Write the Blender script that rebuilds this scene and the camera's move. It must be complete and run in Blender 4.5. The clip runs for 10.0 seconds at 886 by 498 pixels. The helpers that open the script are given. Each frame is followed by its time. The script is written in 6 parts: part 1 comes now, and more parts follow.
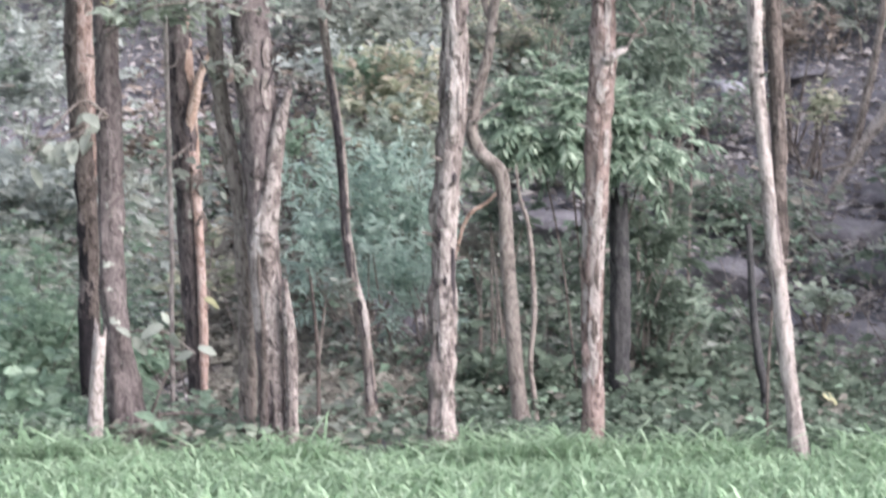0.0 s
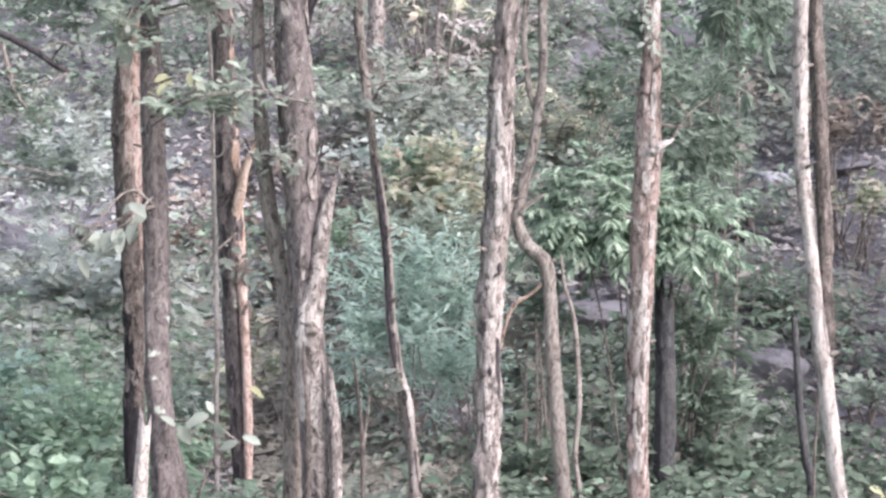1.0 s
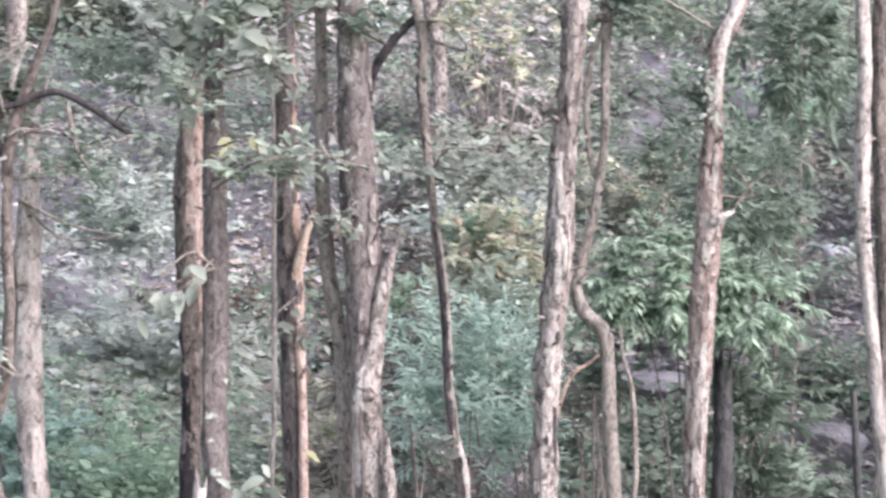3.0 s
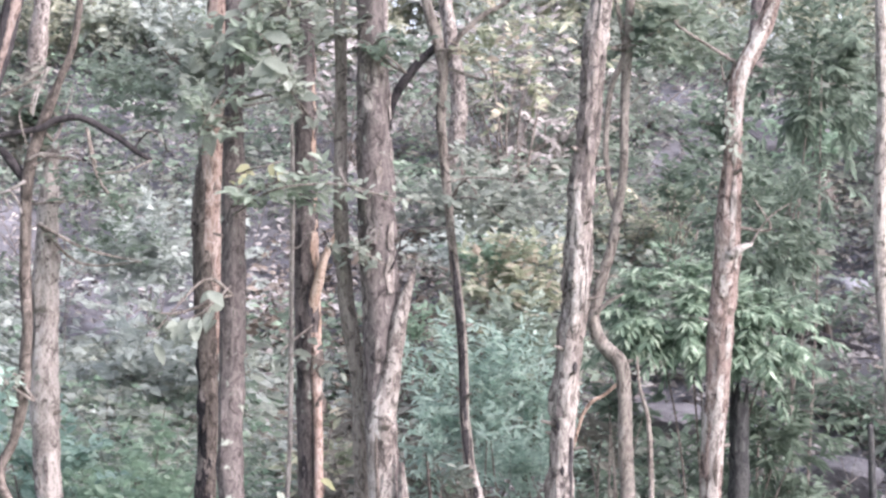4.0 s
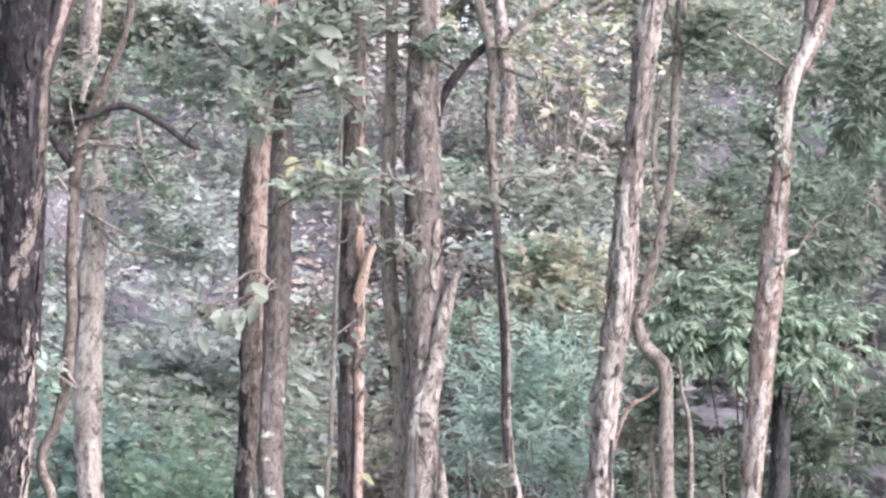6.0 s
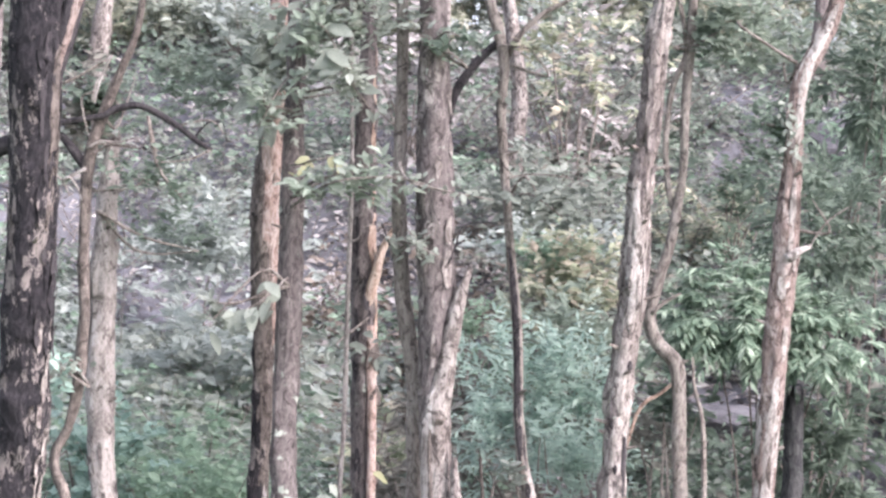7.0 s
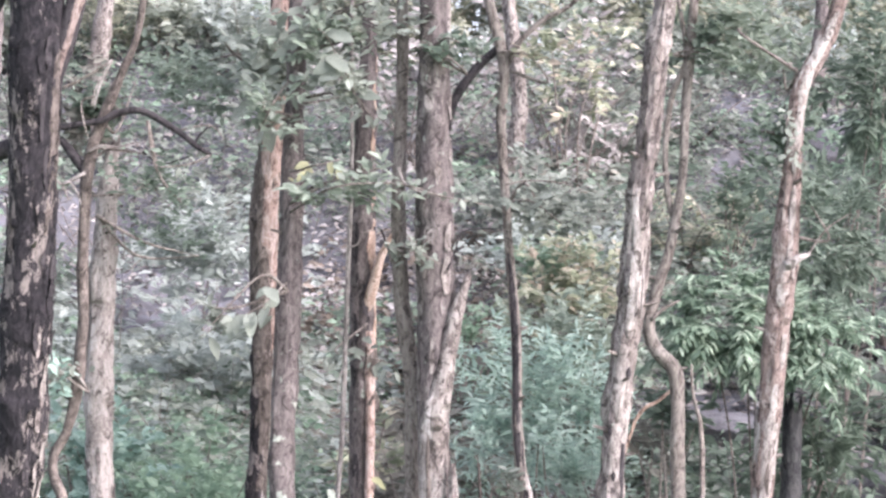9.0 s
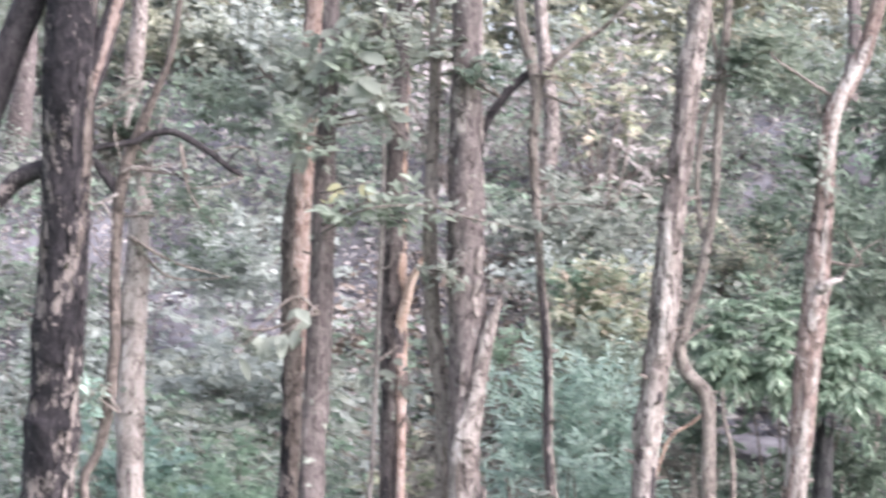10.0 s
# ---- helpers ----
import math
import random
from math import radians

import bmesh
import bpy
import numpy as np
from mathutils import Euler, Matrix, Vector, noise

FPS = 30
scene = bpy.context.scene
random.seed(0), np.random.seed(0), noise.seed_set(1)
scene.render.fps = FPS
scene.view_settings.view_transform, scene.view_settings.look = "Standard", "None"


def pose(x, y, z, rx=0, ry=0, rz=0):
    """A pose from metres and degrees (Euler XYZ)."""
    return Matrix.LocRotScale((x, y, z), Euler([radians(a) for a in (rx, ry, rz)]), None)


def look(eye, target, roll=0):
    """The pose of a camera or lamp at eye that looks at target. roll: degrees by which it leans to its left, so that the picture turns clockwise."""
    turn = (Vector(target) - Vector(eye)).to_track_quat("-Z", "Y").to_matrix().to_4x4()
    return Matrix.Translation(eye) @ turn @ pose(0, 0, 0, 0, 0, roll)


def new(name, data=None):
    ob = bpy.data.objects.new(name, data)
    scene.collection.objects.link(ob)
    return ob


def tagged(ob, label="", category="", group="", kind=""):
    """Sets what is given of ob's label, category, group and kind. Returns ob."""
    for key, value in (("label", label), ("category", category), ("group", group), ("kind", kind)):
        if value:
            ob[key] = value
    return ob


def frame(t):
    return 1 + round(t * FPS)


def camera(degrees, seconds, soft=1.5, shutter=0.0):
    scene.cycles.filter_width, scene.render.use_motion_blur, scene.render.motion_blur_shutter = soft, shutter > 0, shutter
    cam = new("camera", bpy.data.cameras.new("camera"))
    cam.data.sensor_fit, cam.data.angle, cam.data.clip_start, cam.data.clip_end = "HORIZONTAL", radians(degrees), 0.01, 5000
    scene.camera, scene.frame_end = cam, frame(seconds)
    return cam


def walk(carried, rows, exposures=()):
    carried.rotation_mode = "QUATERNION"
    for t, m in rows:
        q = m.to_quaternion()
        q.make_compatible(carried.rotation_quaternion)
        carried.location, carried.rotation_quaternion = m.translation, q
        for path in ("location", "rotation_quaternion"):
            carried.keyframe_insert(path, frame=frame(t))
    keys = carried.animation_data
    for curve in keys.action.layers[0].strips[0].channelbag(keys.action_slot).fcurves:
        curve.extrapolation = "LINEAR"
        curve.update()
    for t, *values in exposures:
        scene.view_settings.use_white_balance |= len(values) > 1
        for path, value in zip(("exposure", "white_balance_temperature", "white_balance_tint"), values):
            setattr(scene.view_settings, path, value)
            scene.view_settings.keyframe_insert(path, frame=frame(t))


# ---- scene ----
# ---- camera: a hand-held zoom lens at eye height, turning left and up ----
cam = camera(20.0, 10.0, soft=2.55, shutter=0.6)
EYE = 1.6
ROWS = [
    (0.0, 88.800, -0.000, -0.000),
    (0.1, 89.079, 0.012, 0.100),
    (0.2, 89.333, 0.024, 0.200),
    (0.3, 89.742, 0.220, 0.317),
    (0.4, 90.073, 0.052, 0.542),
    (0.5, 90.237, 0.064, 0.654),
    (0.6, 90.410, 0.010, 0.801),
    (0.7, 90.772, 0.030, 1.227),
    (0.8, 90.901, 0.100, 1.613),
    (0.9, 90.826, -0.149, 1.292),
    (1.0, 90.855, -0.211, 1.029),
    (1.1, 90.949, -0.283, 1.082),
    (1.2, 91.114, -0.280, 1.289),
    (1.3, 91.174, -0.425, 1.267),
    (1.4, 91.293, -0.498, 1.231),
    (1.5, 91.335, -0.573, 1.169),
    (1.6, 91.370, -0.624, 1.231),
    (1.7, 91.559, -0.669, 1.549),
    (1.8, 91.615, -0.860, 1.595),
    (1.9, 91.630, -0.777, 1.392),
    (2.0, 91.704, -0.828, 1.492),
    (2.1, 91.876, -0.866, 1.700),
    (2.2, 91.958, -0.906, 1.857),
    (2.3, 92.081, -0.950, 1.835),
    (2.4, 92.150, -0.990, 1.953),
    (2.5, 92.273, -1.033, 1.956),
    (2.6, 92.229, -1.083, 1.864),
    (2.7, 92.262, -1.130, 1.901),
    (2.8, 92.215, -1.215, 1.798),
    (2.9, 92.302, -1.223, 1.960),
    (3.0, 92.368, -1.263, 2.354),
    (3.2, 92.513, -1.500, 2.532),
    (4.3, 93.135, -2.113, 2.910),
    (4.5, 93.183, -2.277, 3.130),
    (4.7, 93.257, -2.429, 3.295),
    (4.8, 93.335, -2.506, 3.295),
    (4.9, 93.216, -2.582, 3.409),
    (5.0, 93.201, -2.658, 3.472),
    (5.1, 93.115, -2.860, 3.545),
    (5.2, 93.026, -3.050, 3.621),
    (6.3, 92.915, -3.500, 3.685),
    (6.4, 92.926, -3.399, 3.766),
    (6.5, 92.964, -3.451, 3.803),
    (6.6, 93.015, -3.410, 3.690),
    (6.7, 93.018, -3.366, 3.729),
    (6.8, 93.031, -3.350, 4.044),
    (6.9, 92.977, -3.274, 4.036),
    (7.0, 92.857, -3.233, 3.973),
    (7.1, 92.833, -3.258, 4.055),
    (7.2, 92.778, -3.287, 3.985),
    (7.3, 92.778, -3.317, 3.826),
    (7.4, 92.856, -3.342, 3.921),
    (7.5, 92.901, -3.369, 3.927),
    (8.0, 92.947, -3.372, 3.797),
    (8.5, 92.983, -3.357, 3.851),
    (8.9, 93.002, -3.439, 3.861),
    (9.0, 92.995, -3.458, 3.944),
    (9.1, 92.996, -3.528, 3.990),
    (9.2, 93.010, -3.530, 4.070),
    (9.3, 92.958, -3.669, 4.108),
    (9.4, 92.913, -3.742, 4.040),
    (9.5, 93.075, -3.810, 4.188),
    (9.6, 93.152, -3.802, 4.398),
    (9.7, 93.294, -3.795, 4.583),
    (9.8, 93.417, -3.650, 4.932),
    (9.9, 93.500, -3.750, 4.960),
    (10.0, 93.464, -3.786, 4.645),
]
walk(cam, [(t, pose(0, 0, EYE, rx, ry, rz)) for t, rx, ry, rz in ROWS], [(0.0, 2.06, 6150, 18), (1.0, 2.29, 6150, 19), (2.5, 2.31, 6150, 20), (10.0, 2.34, 6150, 20)])

# ---- light: a bright, thinly overcast sky over the meadow behind the camera ----
SUN_UP, SUN_TURN = radians(36), radians(118)
world = bpy.data.worlds.new("sky")
scene.world = world
world.use_nodes = True
wn = world.node_tree.nodes
sky = wn.new("ShaderNodeTexSky")
sky.sky_type, sky.sun_disc = "NISHITA", False
sky.sun_elevation, sky.sun_rotation = SUN_UP, SUN_TURN
sky.air_density, sky.dust_density, sky.ozone_density = 1.0, 4.0, 1.0
veil = wn.new("ShaderNodeHueSaturation")
veil.inputs["Saturation"].default_value = 0.4
world.node_tree.links.new(sky.outputs[0], veil.inputs["Color"])
world.node_tree.links.new(veil.outputs[0], wn["Background"].inputs[0])
wn["Background"].inputs[1].default_value = 0.15

sun = new("sun", bpy.data.lights.new("sun", "SUN"))
sun.data.energy, sun.data.angle, sun.data.color = 0.85, radians(34), (1.0, 0.94, 0.9)
sun.matrix_world = look((0, 0, 0), (-math.sin(SUN_TURN) * math.cos(SUN_UP), -math.cos(SUN_TURN) * math.cos(SUN_UP), -math.sin(SUN_UP)))


# ---- materials ----
class Nodes:
    """A small helper that wires up one node material."""

    def __init__(self, name):
        self.mat = bpy.data.materials.new(name)
        self.mat.use_nodes = True
        self.tree = self.mat.node_tree
        self.out = self.tree.nodes["Material Output"]
        self.bsdf = self.tree.nodes["Principled BSDF"]
        self.coord = self.add("ShaderNodeTexCoord").outputs["Object"]

    def add(self, kind):
        return self.tree.nodes.new(kind)

    def link(self, a, b):
        self.tree.links.new(a, b)

    def noise(self, scale, detail=4.0, stretch=(1, 1, 1), rough=0.6, warp=0.0):
        m = self.add("ShaderNodeMapping")
        m.inputs["Scale"].default_value = stretch
        self.link(self.coord, m.inputs["Vector"])
        n = self.add("ShaderNodeTexNoise")
        n.inputs["Scale"].default_value, n.inputs["Detail"].default_value = scale, detail
        n.inputs["Roughness"].default_value, n.inputs["Distortion"].default_value = rough, warp
        self.link(m.outputs[0], n.inputs["Vector"])
        return n.outputs[0]

    def ramp(self, fac, stops):
        r = self.add("ShaderNodeValToRGB")
        el = r.color_ramp.elements
        while len(el) < len(stops):
            el.new(0.5)
        for e, (p, c) in zip(el, stops):
            e.position, e.color = p, (*c, 1) if len(c) == 3 else c
        self.link(fac, r.inputs[0])
        return r.outputs[0]

    def step(self, fac, lo, hi):
        return self.ramp(fac, [(lo, (0, 0, 0)), (hi, (1, 1, 1))])

    def mix(self, fac, a, b, how="MIX"):
        m = self.add("ShaderNodeMix")
        m.data_type, m.blend_type = "RGBA", how
        for sock, v in ((m.inputs[0], fac), (m.inputs[6], a), (m.inputs[7], b)):
            if hasattr(v, "is_linked"):
                self.link(v, sock)
            elif isinstance(v, tuple):
                sock.default_value = (*v, 1)
            else:
                sock.default_value = v
        return m.outputs[2]

    def bump(self, height, strength, distance):
        b = self.add("ShaderNodeBump")
        b.inputs["Strength"].default_value, b.inputs["Distance"].default_value = strength, distance
        self.link(height, b.inputs["Height"])
        self.link(b.outputs[0], self.bsdf.inputs["Normal"])

    def finish(self, colour, rough, spec=0.3):
        if hasattr(colour, "is_linked"):
            self.link(colour, self.bsdf.inputs["Base Color"])
        else:
            self.bsdf.inputs["Base Color"].default_value = (*colour, 1)
        self.bsdf.inputs["Roughness"].default_value = rough
        self.bsdf.inputs["Specular IOR Level"].default_value = spec
        return self.mat


def bark(name, dark, mid, pale, peel, peel_lo=0.55, peel_hi=0.62, lichen=0.0, scar=0.36):
    """Fissured bark that flakes off in upright plates and shows another colour beneath."""
    n = Nodes(name)
    plates = n.noise(17, 8, (1, 1, 0.5), 0.72, 1.5)
    grain = n.noise(48, 5, (1, 1, 0.27), 0.7, 0.6)
    fine = n.noise(150, 3)
    broad = n.noise(4.5, 4, (1, 1, 0.5), 0.6, 0.5)
    colour = n.ramp(plates, [(0.40, dark), (0.465, mid), (0.55, pale)])
    colour = n.mix(n.step(n.mix(0.5, broad, n.noise(15, 7, (1, 1, 0.5), 0.75, 1.6)), peel_lo - 0.03, peel_hi - 0.05), colour, peel)
    colour = n.mix(n.ramp(grain, [(0.37, (0.6, 0.6, 0.6)), (0.5, (0, 0, 0))]), colour, dark)
    scars = n.noise(15, 6, (1, 1, 0.7), 0.7, 1.2)
    colour = n.mix(n.ramp(scars, [(scar, (0.9, 0.9, 0.9)), (scar + 0.06, (0, 0, 0))]), colour, tuple(c * 0.6 for c in dark))
    if lichen:
        spots = n.step(n.noise(11, 3), 0.66 - lichen * 0.1, 0.7)
        colour = n.mix(spots, colour, (0.36, 0.38, 0.33))
    height = n.mix(0.35, n.mix(0.5, plates, grain), fine)
    n.bump(height, 1.0, 0.03)
    return n.finish(colour, 0.9, 0.2)


def leaf_material(name, colours, glow=0.35, rough=0.62, spec=0.25, single=False, patchy=0.0):
    """Leaf tissue: each leaf takes a shade of its own, with some light passing through."""
    n = Nodes(name)
    own = n.add("ShaderNodeObjectInfo").outputs["Random"] if single else n.add("ShaderNodeNewGeometry").outputs["Random Per Island"]
    k = len(colours)
    tint = n.ramp(own, [(i / max(1, k - 1), c) for i, c in enumerate(colours)])
    spots = n.noise(28, 3)
    tint = n.mix(n.ramp(spots, [(0.35, (0.45, 0.45, 0.45)), (0.6, (0, 0, 0))]), tint, tuple(c * 0.6 for c in colours[0]))
    if patchy:
        tint = n.mix(n.ramp(n.noise(2.2, 4), [(0.4, (patchy, patchy, patchy)), (0.6, (0, 0, 0))]), tint, tuple(c * 0.7 for c in colours[0]))
    n.finish(tint, rough, spec)
    t = n.add("ShaderNodeBsdfTranslucent")
    n.link(tint, t.inputs[0])
    m = n.add("ShaderNodeMixShader")
    m.inputs[0].default_value = glow
    n.link(n.bsdf.outputs[0], m.inputs[1])
    n.link(t.outputs[0], m.inputs[2])
    n.link(m.outputs[0], n.out.inputs[0])
    return n.mat


BARK_PALE = bark("pale_flaking_bark", (0.092, 0.076, 0.071), (0.172, 0.144, 0.133), (0.243, 0.209, 0.193), (0.335, 0.298, 0.278), 0.53, 0.58, scar=0.415)
BARK_PINK = bark("pinkish_peeling_bark", (0.10, 0.073, 0.066), (0.195, 0.145, 0.13), (0.27, 0.21, 0.19), (0.39, 0.33, 0.305), 0.56, 0.61, scar=0.405)
BARK_BROWN = bark("brown_fissured_bark", (0.062, 0.051, 0.051), (0.118, 0.099, 0.096), (0.172, 0.146, 0.141), (0.245, 0.213, 0.204), 0.58, 0.64, 0.2)
BARK_DARK = bark("blackened_bark", (0.022, 0.019, 0.022), (0.04, 0.035, 0.038), (0.066, 0.058, 0.061), (0.22, 0.185, 0.175), 0.61, 0.64)
BARK_FLECKED = bark("dark_flecked_bark", (0.009, 0.0085, 0.010), (0.0165, 0.0145, 0.017), (0.032, 0.028, 0.031), (0.19, 0.163, 0.152), 0.57, 0.61)
BARK_UMBER = bark("dark_umber_bark", (0.045, 0.037, 0.034), (0.10, 0.082, 0.073), (0.155, 0.13, 0.117), (0.24, 0.2, 0.18), 0.57, 0.63)
BARK_BLACK = bark("charred_bark", (0.026, 0.026, 0.028), (0.048, 0.048, 0.05), (0.075, 0.073, 0.072), (0.11, 0.105, 0.1), 0.6, 0.7)
BARK_TWIG = bark("grey_twig_bark", (0.09, 0.075, 0.068), (0.18, 0.152, 0.135), (0.27, 0.235, 0.21), (0.33, 0.295, 0.27), 0.55, 0.65)
ORANGE_WOOD = bark("orange_inner_bark", (0.18, 0.12, 0.095), (0.38, 0.268, 0.213), (0.49, 0.36, 0.293), (0.54, 0.43, 0.362), 0.55, 0.62)
PINK_WOOD = bark("pink_inner_bark", (0.16, 0.11, 0.095), (0.36, 0.255, 0.22), (0.48, 0.36, 0.315), (0.54, 0.44, 0.40), 0.55, 0.62)
BARK_SILVER = bark("silvery_smooth_bark", (0.115, 0.098, 0.091), (0.215, 0.186, 0.173), (0.30, 0.264, 0.247), (0.37, 0.332, 0.312), 0.52, 0.58)
WOOD_BARE = bark("bare_weathered_wood", (0.14, 0.119, 0.107), (0.285, 0.25, 0.232), (0.375, 0.338, 0.318), (0.425, 0.39, 0.37), 0.52, 0.6)

LEAF_GREEN = leaf_material("green_leaf", [(0.105, 0.132, 0.102), (0.165, 0.215, 0.165), (0.28, 0.335, 0.27)], 0.5)
LEAF_FRESH = leaf_material("fresh_green_leaf", [(0.185, 0.265, 0.19), (0.285, 0.395, 0.285), (0.41, 0.505, 0.39)], 0.55)
LEAF_MILD = leaf_material("mild_green_leaf", [(0.185, 0.22, 0.17), (0.285, 0.335, 0.265), (0.40, 0.45, 0.37)], 0.45)
LEAF_MINT = leaf_material("mint_feathery_leaf", [(0.32, 0.425, 0.36), (0.44, 0.555, 0.48), (0.55, 0.65, 0.58)], 0.6)
LEAF_FROST = leaf_material("frosty_grey_leaf", [(0.25, 0.28, 0.25), (0.38, 0.415, 0.38), (0.53, 0.565, 0.525)], 0.5)
# green darkened to stand in for the shade under trees and bamboo
LEAF_SHADE = leaf_material("shade_darkened_leaf", [(0.083, 0.112, 0.084), (0.117, 0.153, 0.113), (0.158, 0.196, 0.15)], 0.45, 0.7, 0.15)
LEAF_BLUE = leaf_material("blue_green_leaf", [(0.17, 0.255, 0.21), (0.30, 0.42, 0.35), (0.45, 0.56, 0.49)], 0.45)
LEAF_GREY = leaf_material("grey_green_leaf", [(0.15, 0.17, 0.143), (0.245, 0.268, 0.228), (0.375, 0.395, 0.35)], 0.55)
LEAF_OLIVE = leaf_material("yellowing_leaf", [(0.18, 0.205, 0.135), (0.31, 0.33, 0.225), (0.43, 0.435, 0.33), (0.48, 0.395, 0.32)], 0.4)
LEAF_PALE = leaf_material("pale_sunlit_leaf", [(0.2, 0.21, 0.15), (0.37, 0.38, 0.285), (0.52, 0.51, 0.425)], 0.5)
LEAF_DRY = leaf_material("dry_grey_leaf", [(0.155, 0.139, 0.135), (0.245, 0.224, 0.217), (0.31, 0.285, 0.276), (0.375, 0.348, 0.338), (0.435, 0.408, 0.396)], 0.15, 0.8, 0.2)
LEAF_BROWN = leaf_material("withered_olive_leaf", [(0.17, 0.16, 0.135), (0.235, 0.223, 0.19), (0.32, 0.305, 0.265)], 0.4, 0.7, 0.15)
LEAF_LIGHT = leaf_material("light_grey_green_leaf", [(0.27, 0.295, 0.245), (0.39, 0.42, 0.355), (0.52, 0.55, 0.48)], 0.5)
LEAF_RUST = leaf_material("rusty_dead_leaf", [(0.14, 0.112, 0.09), (0.22, 0.18, 0.15), (0.33, 0.285, 0.245)], 0.25, 0.8, 0.2)
LEAF_BAMBOO = leaf_material("bamboo_leaf", [(0.09, 0.135, 0.098), (0.215, 0.295, 0.215), (0.47, 0.56, 0.44)], 0.45)
LEAF_YELLOW = leaf_material("yellow_leaf", [(0.27, 0.27, 0.15), (0.34, 0.33, 0.21)], 0.3, single=True)
LEAF_SPRAY = leaf_material("spray_leaf", [(0.19, 0.21, 0.175), (0.28, 0.305, 0.26), (0.38, 0.41, 0.355)], 0.45, 0.6, 0.25, single=True)
GRASS = leaf_material("meadow_grass_blade", [(0.18, 0.275, 0.165), (0.24, 0.35, 0.215), (0.31, 0.42, 0.28), (0.42, 0.52, 0.375)], 0.45, 0.6, 0.2, patchy=0.2)


def soil_material():
    n = Nodes("purple_grey_forest_soil")
    big, small = n.noise(0.9, 5), n.noise(9, 6)
    c = n.ramp(big, [(0.35, (0.10, 0.10, 0.112)), (0.55, (0.152, 0.151, 0.172)), (0.7, (0.2, 0.199, 0.22))])
    c = n.mix(n.ramp(small, [(0.4, (0.6, 0.6, 0.6)), (0.62, (0, 0, 0))]), c, (0.09, 0.08, 0.08))
    n.bump(n.mix(0.5, small, n.noise(45, 4)), 0.8, 0.05)
    return n.finish(c, 0.95, 0.15)


def turf_material():
    n = Nodes("short_meadow_turf")
    c = n.ramp(n.noise(2.2, 6), [(0.3, (0.08, 0.135, 0.065)), (0.55, (0.115, 0.19, 0.095)), (0.75, (0.15, 0.22, 0.12))])
    c = n.mix(n.ramp(n.noise(40, 4), [(0.4, (0.7, 0.7, 0.7)), (0.6, (0, 0, 0))]), c, (0.035, 0.06, 0.028))
    n.bump(n.noise(60, 4), 0.8, 0.04)
    return n.finish(c, 0.9, 0.2)


def stone_material():
    n = Nodes("pale_grey_stone")
    c = n.ramp(n.noise(5, 8, rough=0.7), [(0.35, (0.13, 0.13, 0.15)), (0.5, (0.25, 0.25, 0.28)), (0.65, (0.39, 0.39, 0.425))])
    n.bump(n.noise(20, 6), 0.9, 0.04)
    return n.finish(c, 0.85, 0.25)


def rock_material():
    n = Nodes("grey_violet_rock")
    c = n.ramp(n.noise(3.5, 8, rough=0.7), [(0.3, (0.085, 0.08, 0.087)), (0.52, (0.155, 0.147, 0.158)), (0.72, (0.235, 0.225, 0.23))])
    c = n.mix(n.step(n.noise(7, 5), 0.6, 0.7), c, (0.14, 0.16, 0.12))
    n.bump(n.mix(0.5, n.noise(14, 6), n.noise(60, 4)), 0.9, 0.05)
    return n.finish(c, 0.9, 0.25)


SOIL, TURF, ROCK, STONE = soil_material(), turf_material(), rock_material(), stone_material()


# ---- building helpers ----
def mesh_from(name, verts, faces, material, smooth=True):
    me = bpy.data.meshes.new(name)
    me.from_pydata([tuple(v) for v in verts], [], faces)
    me.materials.append(material)
    if smooth:
        me.polygons.foreach_set("use_smooth", [True] * len(me.polygons))
    me.update()
    return me


def fast_mesh(name, verts, tris, material, smooth=False):
    """A triangle mesh straight from arrays, for foliage."""
    me = bpy.data.meshes.new(name)
    verts, tris = np.asarray(verts, np.float32), np.asarray(tris, np.int32)
    me.vertices.add(len(verts))
    me.vertices.foreach_set("co", verts.ravel())
    me.loops.add(tris.size)
    me.loops.foreach_set("vertex_index", tris.ravel())
    me.polygons.add(len(tris))
    me.polygons.foreach_set("loop_start", np.arange(0, tris.size, 3, dtype=np.int32))
    me.polygons.foreach_set("use_smooth", np.full(len(tris), smooth))
    me.materials.append(material)
    me.update(calc_edges=True)
    return me


def part(name, me, parent, label="", kind=""):
    ob = new(name, me)
    ob.parent = parent
    return tagged(ob, label, kind=kind)


def thing(name, at, label, category, group="", kind=""):
    ob = new(name)
    ob.location = at
    return tagged(ob, label, category, group, kind)


def ground_z(x, y):
    """Level meadow, then a rough bank that climbs to a crest."""
    x, y = np.asarray(x, float), np.asarray(y, float)
    yy = np.minimum(y, 33.0)
    z = 0.38 * 0.8 * np.log1p(np.exp((yy - 17.8) / 0.8))
    z = z + np.clip((y - 17.5) / 4, 0, 1) * (0.16 * np.sin(0.9 * x + 0.6 * y) + 0.10 * np.sin(2.3 * x - 1.1 * y + 1) + 0.05 * np.sin(4.1 * x + 2.7 * y))
    return z


def unit(v):
    return v / np.maximum(np.linalg.norm(v, axis=-1, keepdims=True), 1e-9)


